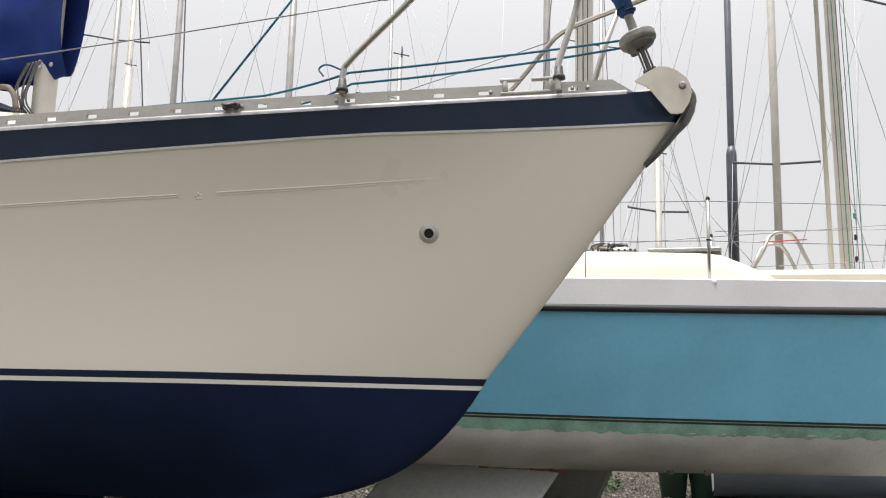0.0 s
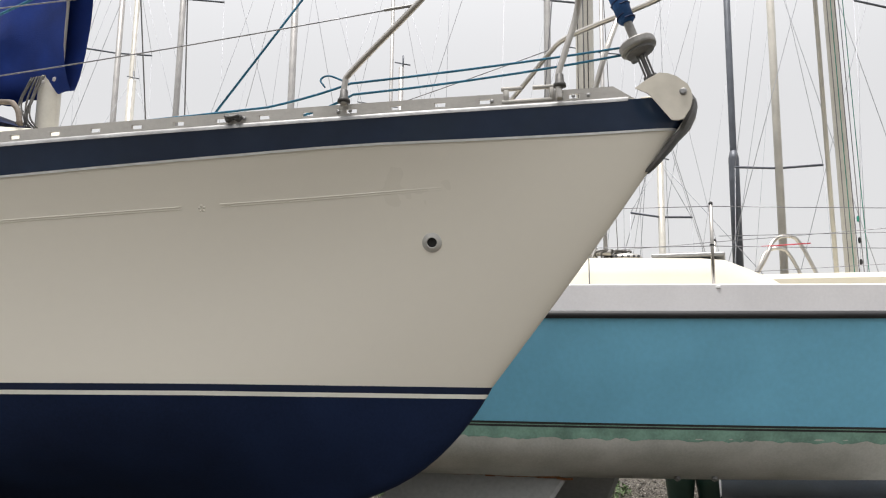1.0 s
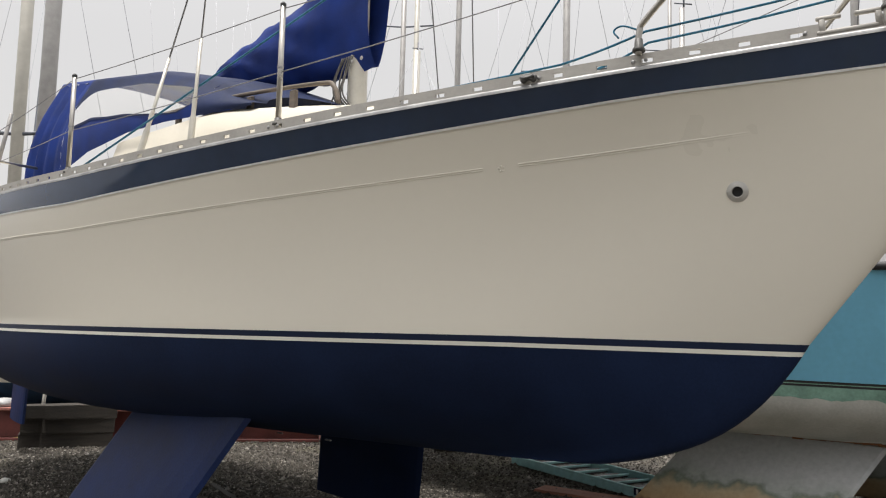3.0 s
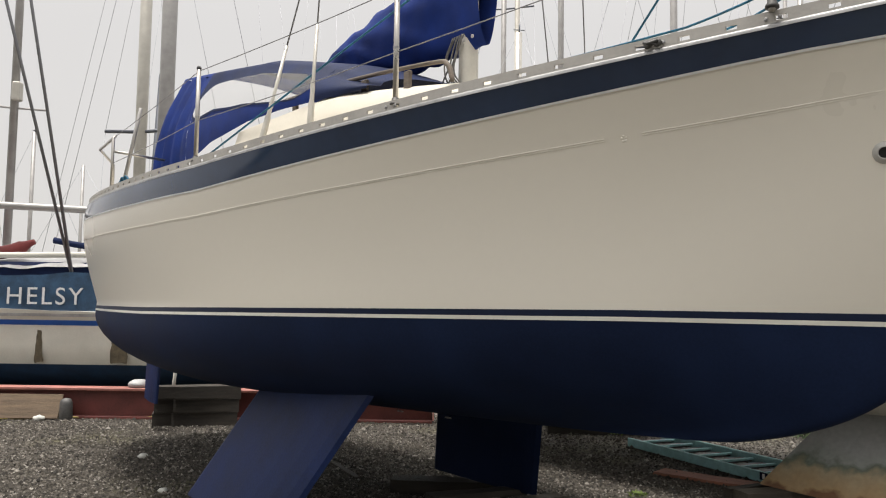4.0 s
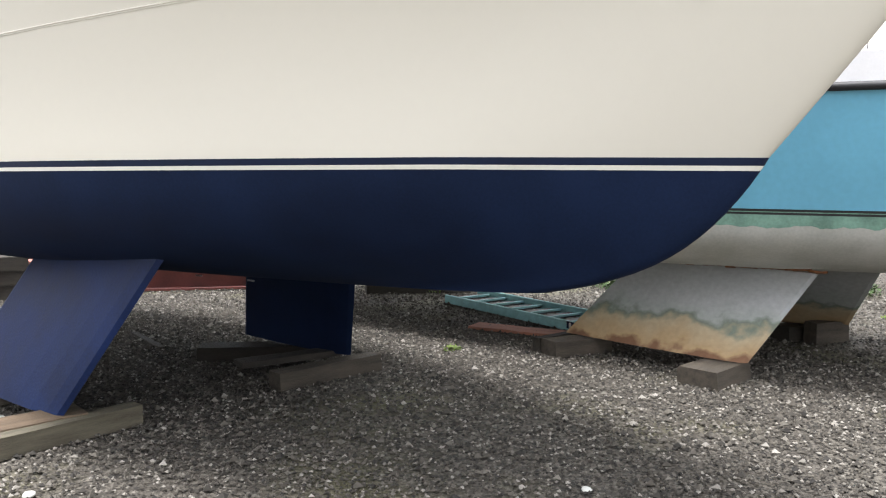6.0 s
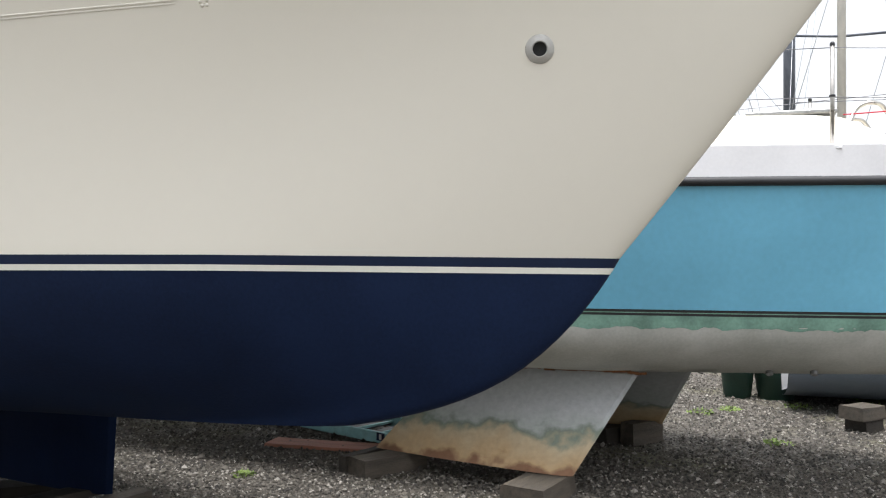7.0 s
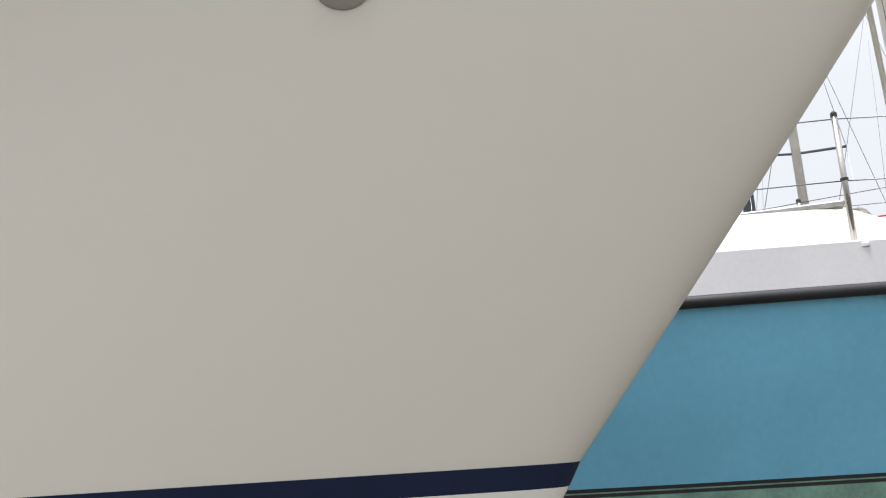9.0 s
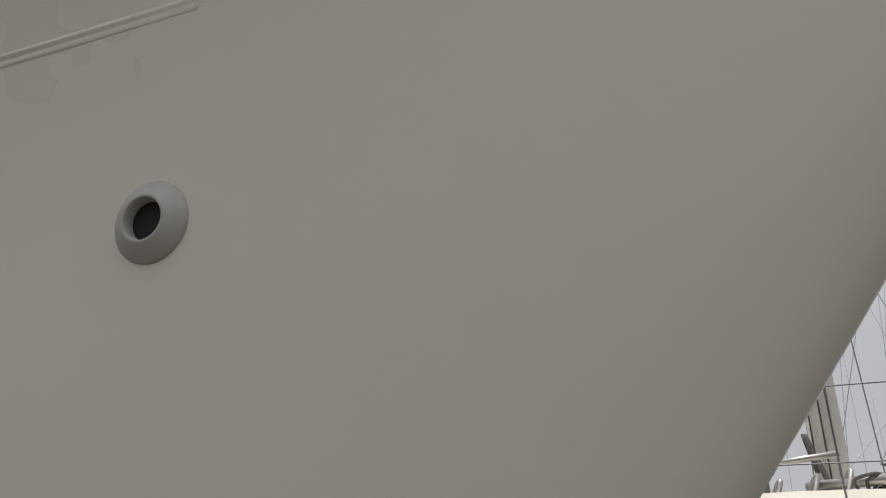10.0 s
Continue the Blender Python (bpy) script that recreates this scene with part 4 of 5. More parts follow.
for k in range(30):
    f = k / 29
    x = -0.22 - 4.4 * f
    rise = min(1, f / 0.11)
    top = 2.02 + 0.235 * rise ** 0.8 + 0.03 * f
    w = 0.34 + 0.42 * min(1, f * 3.0)
    b = 1.95
    grid.append([(x, -w - 0.14, b), (x, -w - 0.06, b + (top - b) * 0.55), (x, -w, top - 0.03), (x, -w * 0.8, top), (x, 0, top + 0.03), (x, w * 0.8, top), (x, w, top - 0.03), (x, w + 0.06, b + (top - b) * 0.55), (x, w + 0.14, b)])
vs = sheet(bm, grid)
bm.faces.new(vs[0])
bm.faces.new(vs[-1])
part("coachroof", bm, CREAM, blue, "cream coachroof sloping down to the foredeck", True)
hatch = box_part("hatch", (-0.93, 0.0, 2.315), (0.52, 0.46, 0.03), DULL, blue, 0.008, None, "grey framed deck hatch")
box_part("pane", (-0.93, 0.0, 2.333), (0.44, 0.38, 0.008), BLACK, hatch, 0.002)
bm = bmesh.new()
lathe(bm, [(0.14, 0), (0.12, 0.035), (0.06, 0.05), (0.001, 0.052)], Matrix.Translation((-1.37, -0.42, 2.262)) @ Matrix.Diagonal((1, 0.55, 1, 1)), 24)
vent = part("vent", bm, STEEL, blue, "domed perforated steel ventilator", True)
# Perforations are black discs that paint the shade within each opening.
for k in range(-3, 4):
    bm = bmesh.new()
    w = radians(270 + k * 19)
    lathe(bm, [(0.0105, -0.002), (0.0105, 0.004)], Matrix.Translation((-1.37 + 0.132 * math.cos(w), -0.42 + 0.076 * math.sin(w), 2.283)) @ pose(0, 0, 0, 75), 8)
    part("hole_shade_disc", bm, BLACK, vent)
# deck hardware at the mast foot
bm = bmesh.new()
sweep(bm, [(-1.75, -0.36, 2.33), (-1.45, -0.5, 2.31)], 0.022, 10)
sweep(bm, [(-1.95, -0.40, 2.42), (-1.60, -0.46, 2.43)], 0.013, 8)
for x, y in ((-1.62, -0.44), (-1.75, -0.40), (-1.9, -0.36)):
    sweep(bm, curve([(x, y, 2.25), (x + 0.02, y, 2.33), (x + 0.05, y - 0.02, 2.36), (x + 0.03, y - 0.06, 2.26)], 5), 0.010, 8)
part("deck_tube", bm, STEEL, blue, "stainless deck tubes", True)
bm = bmesh.new()
lathe(bm, [(0.05, 0), (0.05, 0.02), (0.032, 0.035), (0.032, 0.075), (0.045, 0.09), (0.02, 0.1)], Matrix.Translation((-1.72, -0.32, 2.26)), 18)
part("winch", bm, STEEL, blue, "steel winch", True)
rnd = random.Random(11)
bm = bmesh.new()
for k in range(6):
    x, y = -1.55 + 0.03 * k, -0.48 + 0.02 * k
    sweep(bm, curve([(x, y, 2.27), (x + rnd.uniform(-.06, .06), y - 0.05, 2.31), (x + 0.08, y - 0.02, 2.33), (x + 0.04, y + 0.04, 2.28)], 6), 0.007, 6)
part("coiled_rope", bm, ROPEGREY, blue, "coiled grey rope", True)
bm = bmesh.new()
sheet(bm, [[(-1.70 + 0.075 * math.cos(w * math.tau / 20), 0.055 * math.sin(w * math.tau / 20), z) for w in range(21)] for z in (2.2, 11.5)])
bmast = part("mast", bm, MASTWHITE, blue, "pale alloy mast", True)
for k, (dx, dy) in enumerate(((-0.05, -0.06), (0.0, -0.065), (0.04, -0.06))):
    tube_part("halyard", [(-1.70 + dx, dy, 2.3), (-1.70 + dx * 0.7, dy, 10.5)], 0.004, ROPEGREY, bmast, 5)
bm = bmesh.new()
sweep(bm, curve([(-1.75, -0.07, 2.45), (-1.78, -0.09, 2.62), (-1.74, -0.1, 2.5), (-1.70, -0.1, 2.36), (-1.76, -0.1, 2.4)], 5), 0.012, 6)
part("coiled_rope", bm, ROPEGREY, bmast, "", True)
# stanchions and lifelines
ST2 = [(0.05, 0.55), (-0.75, 0.55), (-2.3, 0.55), (-3.9, 0.55)]
def rail2(x, side, z=0.0, inset=0.06):
    return Vector((x, side * (HULL2.half(x, SHEER2(x)) - inset), SHEER2(x) + 0.19 + z))
for side in (-1, 1):
    for x, h in ST2[1:]:
        b = rail2(x, side)
        st = tube_part("stanchion", [b - Vector((0, 0, 0.03)), b + Vector((0, side * 0.01, h))], 0.012, STEEL, blue, 10)
        bm = bmesh.new()
        lathe(bm, [(0.0135, -0.004), (0.0135, 0.012), (0.007, 0.02)], Matrix.Translation(b + Vector((0, side * 0.01, h))), 10)
        part("cap", bm, BLACK, st)
        box_part("foot", tuple(b + Vector((0, side * 0.02, -0.01))), (0.09, 0.05, 0.02), BLUEWHITE, st, 0.004)
        bm = bmesh.new()
        lathe(bm, [(0.016, -0.006), (0.016, 0.006)], Matrix.Translation(b + Vector((0, side * 0.005, h * 0.5))), 8)
        part("ferrule", bm, BLACK, st)
    for h in (0.54, 0.27):
        bm = bmesh.new()
        pts = [Vector((1.4, side * 0.1, 2.02 + h))] + [rail2(x, side, h) for x, _ in ST2[1:]] + [rail2(-6.5, side, h)]
        for a, b in zip(pts, pts[1:]):
            sweep(bm, sag(a, b, 0.006, 4), 0.0028, 6)
        part("lifeline", bm, WIRE, blue, "", True)
for x, sy, zt, xt in ((-1.55, -1, 8.0, -1.7), (-1.95, -1, 7.0, -1.7), (-1.55, 1, 8.0, -1.7), (-1.95, 1, 7.0, -1.7)):
    tube_part("shroud", [rail2(x, sy, -0.05, 0.16), (xt, sy * 0.3, zt)], 0.004, WIRE, blue, 6)
tube_part("forestay", [(1.45, 0, 2.0), (-1.65, 0, 10.8)], 0.004, WIRE, blue, 6)


def stained_keel(name):
    """Chalky paint with ochre rust creeping up from the foot and a green tide line."""
    m = bpy.data.materials.new(name)
    m.use_nodes = True
    n, l = m.node_tree.nodes, m.node_tree.links
    co, sep, add = n.new("ShaderNodeTexCoord"), n.new("ShaderNodeSeparateXYZ"), n.new("ShaderNodeMath")
    big, fine = n.new("ShaderNodeTexNoise"), n.new("ShaderNodeTexNoise")
    big.inputs["Scale"].default_value, big.inputs["Detail"].default_value = 5.0, 9
    fine.inputs["Scale"].default_value, fine.inputs["Detail"].default_value = 30.0, 5
    l.new(co.outputs["Object"], sep.inputs[0])
    l.new(co.outputs["Object"], big.inputs["Vector"])
    l.new(co.outputs["Object"], fine.inputs["Vector"])
    add.operation = "MULTIPLY_ADD"
    add.inputs[1].default_value = 0.30
    l.new(big.outputs[0], add.inputs[0])
    l.new(sep.outputs[2], add.inputs[2])
    ramp = n.new("ShaderNodeValToRGB")
    e = ramp.color_ramp.elements
    e[0].position, e[0].color = 0.27, (0.20, 0.10, 0.05, 1)
    e[1].position, e[1].color = 0.62, (0.50, 0.51, 0.51, 1)
    for p, c in ((0.31, (0.46, 0.32, 0.17)), (0.44, (0.50, 0.40, 0.26)), (0.485, (0.20, 0.24, 0.19)), (0.52, (0.42, 0.44, 0.42))):
        k = e.new(p)
        k.color = (*c, 1)
    l.new(add.outputs[0], ramp.inputs[0])
    mix = n.new("ShaderNodeMixRGB")
    mix.blend_type = "MULTIPLY"
    mix.inputs[0].default_value = 0.35
    l.new(ramp.outputs[0], mix.inputs[1])
    l.new(fine.outputs[0], mix.inputs[2])
    l.new(mix.outputs[0], n["Principled BSDF"].inputs["Base Color"])
    n["Principled BSDF"].inputs["Roughness"].default_value = 0.75
    bp = n.new("ShaderNodeBump")
    bp.inputs["Strength"].default_value, bp.inputs["Distance"].default_value = 0.3, 0.01
    l.new(fine.outputs[0], bp.inputs["Height"])
    l.new(bp.outputs[0], n["Principled BSDF"].inputs["Normal"])
    return m


STAINED = stained_keel("stained_keel")
k1 = fin("bilge_keel", ((-3.05, -0.36, 0.72), (-1.82, -0.36, 0.68)), ((-3.52, -0.62, 0.125), (-2.14, -0.83, 0.12)), 0.12, STAINED, blue, "grey-white bilge keel stained with rust and weed")
fin("bilge_keel", ((-2.75, 0.36, 0.72), (-1.5, 0.36, 0.70)), ((-3.1, 0.80, 0.125), (-1.80, 0.95, 0.12)), 0.12, STAINED, blue, "shaded bilge keel stained with rust")
bm = bmesh.new()
for sy in (-1, 1):
    grid = []
    for k in range(9):
        f = k / 8
        x = -1.35 - 1.9 * f
        wd = 0.085 * math.sin(math.pi * min(1, 0.03 + 0.94 * f)) + 0.004
        grid.append([(x, sy * (0.34 + wd * 1.6), 0.80), (x, sy * (0.36 + wd), 0.755 - 0.06 * math.sin(math.pi * f)), (x, sy * 0.36, 0.685 + 0.09 * (1 - math.sin(math.pi * min(1, max(0.02, f))))), (x, sy * (0.36 - wd), 0.72), (x, sy * (0.34 - wd * 1.6), 0.78)])
    sheet(bm, grid)
part("keel_stub", bm, CHALK, blue, "chalky keel stubs", True)
bm = bmesh.new()
rnd = random.Random(3)
for k in range(26):
    x = -3.0 + 1.2 * k / 25
    box(bm, (x, -0.425 + 0.03 * abs(k - 13) / 13, 0.695 + rnd.uniform(-0.006, 0.006)), (0.07, 0.012, 0.008 + rnd.uniform(0, 0.010)), pose(0, 0, 0, 0, rnd.uniform(-6, 6), 0).to_3x3())
part("rust_seam", bm, RUST, k1, "rusty seam between keel and stub")
for x, y in ((-1.05, 0.26), (-0.80, 0.24)):
    bm = bmesh.new()
    z = keel_line2(x) + 0.02
    lathe(bm, [(0.022, -0.02), (0.022, 0.0), (0.012, 0.006), (0.009, 0.0), (0.008, -0.004)], Matrix.Translation((x, -y, z)) @ pose(0, 0, 0, 150), 14)
    part("skin_fitting", bm, DULL, blue)

sleeper("timber_block", (-1.13, 5.55), (-0.78, 5.90), 0.20, 0.115, 0.0, TIMBER, "worn sleeper block under the stained keel")
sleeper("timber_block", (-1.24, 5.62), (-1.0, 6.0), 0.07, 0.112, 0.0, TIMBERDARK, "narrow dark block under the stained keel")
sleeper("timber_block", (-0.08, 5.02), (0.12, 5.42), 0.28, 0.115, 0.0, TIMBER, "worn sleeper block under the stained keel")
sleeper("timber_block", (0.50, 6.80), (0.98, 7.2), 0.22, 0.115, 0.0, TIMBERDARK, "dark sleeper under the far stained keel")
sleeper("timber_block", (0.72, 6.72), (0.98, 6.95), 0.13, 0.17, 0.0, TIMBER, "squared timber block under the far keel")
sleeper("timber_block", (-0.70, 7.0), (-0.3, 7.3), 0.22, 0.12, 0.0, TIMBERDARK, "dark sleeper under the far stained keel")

# ---- ladder and boards on the gravel ----
lad = holder("ladder", pose(0, 0, 0), "pale turquoise aluminium step ladder lying on gravel", "ladder")
la, lb = Vector((-2.60, 7.50, 0.05)), Vector((-1.08, 6.45, 0.05))
d = (lb - la).normalized()
sd = Vector((0, 0, 1)).cross(d) * -1
sd = sd if sd.y < 0 else -sd
qd = d.to_track_quat("X", "Z").to_matrix()
for off, dz in ((0.0, 0.0), (0.42, 0.03)):
    a, b = la - sd * off, lb - sd * off
    box_part("stile", tuple((a + b) / 2 + Vector((0, 0, dz))), ((b - a).length, 0.03, 0.085), LADDER, lad, 0.006, qd)
for k in range(7):
    p = la.lerp(lb, 0.07 + 0.14 * k) - sd * 0.21
    box_part("tread", tuple(p + Vector((0, 0, 0.012))), (0.15, 0.39, 0.016), TREAD, lad, 0.003, qd)
    box_part("rung", tuple(p + d * 0.085 + Vector((0, 0, 0.03))), (0.022, 0.39, 0.022), LADDER, lad, 0.004, qd, "pale painted rung")
tag = box_part("tag", tuple(lb - d * 0.06 + sd * 0.017 + Vector((0, 0, 0.01))), (0.085, 0.004, 0.06), NAVY, lad, 0.001, qd, "small blue plate with a white mark")
box_part("mark", tuple(lb - d * 0.06 + sd * 0.021 + Vector((0, 0, 0.01))), (0.025, 0.003, 0.04), WHITEPAINT, tag, 0.0008, qd)
sleeper("board", (-1.97, 6.42), (-1.06, 6.30), 0.24, 0.022, 0.0, REDWOOD, "thin red-brown board lying on gravel")
bm = bmesh.new()
rnd = random.Random(5)
for k in range(5):
    box(bm, (-2.86 + rnd.uniform(-0.03, 0.03), 2.37 + rnd.uniform(-0.02, 0.02), 0.018 + 0.006 * k), (0.035, 0.012, 0.010), pose(0, 0, 0, rnd.uniform(-40, 40), rnd.uniform(-40, 40), rnd.uniform(0, 180)).to_3x3(), 0.002)
tagged(part("plastic_scrap", bm, GREENSCRAP), "torn bright green plastic scrap on gravel", "litter")
for k, (x, y, r) in enumerate(((-0.464, 3.13, 0.024), (-2.58, 2.29, 0.028), (-5.95, 4.30, 0.045), (-4.75, 3.55, 0.035), (-3.55, 3.02, 0.025), (-8.75, 5.05, 0.07))):
    bm = bmesh.new()
    bmesh.ops.create_icosphere(bm, subdivisions=2, radius=r)
    for v in bm.verts:
        v.co *= 1 + 0.35 * noise.noise(v.co * 30 + Vector((k, 0, 0)))
        v.co.z *= 0.55
    ob = part("stone", bm, CHALK, None, "", True)
    ob.location = (x, y, r * 0.35)
    tagged(ob, "pale rounded stone lying on the gravel", "stone", "loose stones")

# ---- far end: old launch with lettered dodger, red girder ----
SHEER3 = lambda x: 1.22 + 0.01 * (x + 4) ** 2
HULL3 = Hull(1.02, 0.4, (0.5, 0.8, 0.0), 0.3, -12.5, 0.05, SHEER3, lambda x: 0.06, (1.6, 3.0, 12.5, 0.2), (1.5, 3.2, 12.5, 0.2), 0.02, 0.02)
ang = 33.0
launch = holder("old_launch", pose(-6.6, 10.3, 0, 0, 0, ang), "old white and blue boat with lettered canvas dodger and tarpaulin", "boat")
HULL3.band("topside", [lambda x, k=k: 0.50 + 0.54 * k / 4 for k in range(5)], HELWHITE, launch, "white hull side with brown water stains", 50)
HULL3.band("blue_stripe", [lambda x: 1.04, lambda x: 1.11], surface("bright_blue_stripe", (0.02, 0.10, 0.42), 0.5, vary=0.2), launch, "bright blue stripe", 50, out=0.004)
HULL3.band("upper_strake", [lambda x: 1.11, lambda x: SHEER3(x)], HELWHITE, launch, "", 50)
HULL3.band("underbody", HULL3.bottom_rows(0.50, rows=8), surface("dark_blue_bottom", (0.012, 0.04, 0.095), 0.7, vary=0.3, scale=6), launch, "dark blue bottom paint", 50, out=0.001)
HULL3.band("rub_strake", [lambda x: 1.16, lambda x: 1.175, lambda x: 1.20], TARP, launch, "grey worn rubbing strake", 50, out=0.025)
closed_deck(HULL3, launch, TARP, 0.05)
transom(HULL3, launch, HELWHITE)
bm = bmesh.new()
grid = []
for k in range(70):
    x = -1.0 - 10.5 * k / 69
    b = HULL3.half(x, SHEER3(x)) - 0.03
    sg = 0.03 * math.sin(x * 2.3) + 0.02 * noise.noise((x * 3, 0, 0))
    grid.append([(x, -b + 0.012 * noise.noise((x * 4, z * 5, 2)), 1.24 + z * (0.50 + sg)) for z in (0, 0.25, 0.5, 0.75, 1.0)])
sheet(bm, grid)
dodger = part("dodger", bm, HELBLUE, launch, "faded navy canvas dodger with white letters", True)
txt = bpy.data.curves.new("lettering", "FONT")
txt.body, txt.size, txt.extrude = "HELSY", 0.335, 0.002
txt.space_character = 1.18
txt.materials.append(WHITEPAINT)
letters = new("lettering", txt)
letters.parent = launch
LX = -5.98
letters.matrix_local = pose(LX, -(HULL3.half(-4.8, SHEER3(-4.8)) + 0.0), 1.325, 90, 0, 0.5)
letters["label"] = "worn white painted letters"
for x, w, h in ((-5.54, 0.045, 0.46), (-4.43, 0.10, 0.36), (-4.52, 0.03, 0.47), (-6.35, 0.22, 0.10)):
    bm = bmesh.new()
    grid = []
    for k in range(9):
        z = 0.53 + h * k / 8
        row = []
        for s in (-1, -0.6, -0.2, 0.2, 0.6, 1):
            ww = w * (0.6 + 0.7 * (1 - k / 8)) * (1 + 0.5 * noise.noise((k * 0.9, x + s, 0)))
            row.append((x + s * ww, -HULL3.half(x, 1.021) - 0.006, z + 0.02 * noise.noise((s * 3, x, k))))
        grid.append(row)
    sheet(bm, grid)
    part("water_stain", bm, STAIN, launch, "dark brown water stain")
bm = bmesh.new()
pts = [(-9.2, 1.75), (-7.8, 1.92), (-6.6, 2.05), (-5.6, 2.09), (-4.2, 2.08), (-2.4, 2.05)]
grid = []
for k in range(41):
    f = k / 40 * (len(pts) - 1)
    i = min(int(f), len(pts) - 2)
    x = pts[i][0] + (pts[i + 1][0] - pts[i][0]) * (f - i)
    z = pts[i][1] + (pts[i + 1][1] - pts[i][1]) * (f - i)
    grid.append([(x, y, z - 0.55 * (abs(y) / 1.2) ** 2 + 0.03 * noise.noise((x * 3, y * 4, 0))) for y in (-0.75, -0.5, -0.25, 0, 0.4, 0.8, 1.2)])
sheet(bm, grid)
part("tarpaulin", bm, TARP, launch, "grey tarpaulin over a ridge", True)
tube_part("ridge_roll", [(-9.0, -0.8, 1.70), (-7.4, -0.8, 1.93), (-6.5, -0.8, 2.03), (-5.1, -0.8, 2.06), (-2.6, -0.8, 2.04)], 0.045, HELWHITE, launch, 10, "white rolled tarpaulin edge")
box_part("cabin", (-5.6, 0.1, 1.55), (6.2, 1.5, 0.8), CANVASDARK, launch, 0.05)
bm = bmesh.new()
grid = [[(-5.3 + 1.8 * i / 12, -0.95 - 0.1 * math.sin(j), 1.72 + 0.28 * math.sin(math.pi * i / 12) * j / 4 + 0.03 * noise.noise((i, j, 1))) for j in range(5)] for i in range(13)]
sheet(bm, grid)
part("loose_cover", bm, TARP, launch, "crumpled pale cover", True)
tube_part("spar", [(-11.5, -0.6, 2.98), (-2.2, -0.6, 2.62)], 0.055, MASTGREY, launch, 12, "grey spar carried along the deck")
bm = bmesh.new()
sweep(bm, curve([(-8.4, -0.5, 2.06), (-7.2, -0.5, 2.05), (-6.55, -0.5, 2.10), (-6.15, -0.5, 2.26)], 6), [0.10] * 16 + [0.07, 0.05, 0.04], 10)
part("furled_sail", bm, MAROON, launch, "maroon furled sail", True)
bm = bmesh.new()
sweep(bm, curve([(-5.95, -0.3, 2.30), (-5.5, -0.3, 2.22), (-4.6, -0.3, 2.12)], 6), 0.05, 10)
part("rolled_cover", bm, CANVASDARK, launch, "rolled navy cover", True)
tube_part("mast", [(-6.72, -0.2, 1.9), (-6.72, -0.2, 12)], 0.06, MASTGREY, launch, 12)
box_part("radar_box", (-6.66, -0.25, 4.62), (0.13, 0.14, 0.30), MASTWHITE, launch, 0.02)
for x0, y0, x1, z1 in ((-5.12, -1.5, -7.98, 11), (-5.12, -1.5, -7.15, 11), (-9.0, -1.2, -6.8, 9.5), (-10, -1.0, -6.8, 11)):
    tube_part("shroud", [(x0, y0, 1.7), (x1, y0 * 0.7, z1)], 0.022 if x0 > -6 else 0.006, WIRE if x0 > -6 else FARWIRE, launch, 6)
tube_part("spreader", [(-7.25, -0.2, 4.42), (-6.72, -0.2, 4.37), (-6.2, -0.2, 4.34)], 0.016, MASTGREY, launch, 8)

girder = holder("steel_girder", pose(0, 0, 0), "long red-oxide steel girder lying along the gravel", "girder")
ga, gb = Vector((-12.5, 2.98, 0)), Vector((-5.08, 7.71, 0))
gd = (gb - ga).normalized()
gq = gd.to_track_quat("X", "Z").to_matrix()
# Top flange coloured lighter than the web to paint the light from above.
for nm, z, sz in (("top_flange", 0.345, (1, 0.24, 0.03)), ("web", 0.18, (1, 0.03, 0.30)), ("bottom_flange", 0.018, (1, 0.24, 0.03))):
    box_part(nm, tuple((ga + gb) / 2 + Vector((0, 0, z))), ((gb - ga).length, sz[1], sz[2]), FLANGERED if nm == "top_flange" else REDSTEEL, girder, 0.004, gq)
box_part("end_plate", tuple(gb + gd * 0.012 + Vector((0, 0, 0.18))), (0.016, 0.22, 0.30), PINKSTEEL, girder, 0.003, gq, "end plate in pale pink, its lit face painted in")
sleeper("timber_baulk", (-3.66, 7.86), (-2.40, 8.55), 0.24, 0.20, 0.0, TIMBERDARK, "long dark timber baulk lying on gravel")
ob = box_part("offcut", (0, 0, 0), (0.13, 0.11, 0.10), HELWHITE, None, 0.012)
ob.matrix_world = Matrix.Translation((-3.52, 7.93, 0.252)) @ pose(0, 0, 0, 0, 0, 30)
tagged(ob, "white painted offcut resting on a dark baulk", "block")
ob = box_part("panel", (0, 0, 0), (0.52, 0.02, 0.34), PALEGREEN, None, 0.004)
ob.matrix_world = Matrix.Translation((-6.98, 6.72, 0.17)) @ pose(0, 0, 0, -8, 0, 35)
tagged(ob, "pale grey-green sheet leaning behind stacked timber", "board")
ob = box_part("timber_sheet", (0, 0, 0), (1.05, 0.02, 0.30), PLANK, None, 0.004)
ob.matrix_world = Matrix.Translation((-9.05, 4.93, 0.15)) @ pose(0, 0, 0, -28, 0, 34)
tagged(ob, "pale plywood sheet leaning on the red girder", "board")
ob = box_part("crate", (0, 0, 0), (0.5, 0.4, 0.42), ORANGE, None, 0.03)
ob.matrix_world = Matrix.Translation((-9.55, 4.2, 0.215)) @ pose(0, 0, 0, 0, 0, 20)
tagged(ob, "orange-red plastic crate on the gravel", "crate")
bm = bmesh.new()
lathe(bm, [(0.07, 0), (0.075, 0.02), (0.07, 0.2), (0.05, 0.24), (0.02, 0.25)], Matrix.Translation((-8.55, 5.25, 0)), 14)
tagged(part("bollard", bm, STRAP, None, "", True), "short dark metal bollard beside the girder", "bollard")
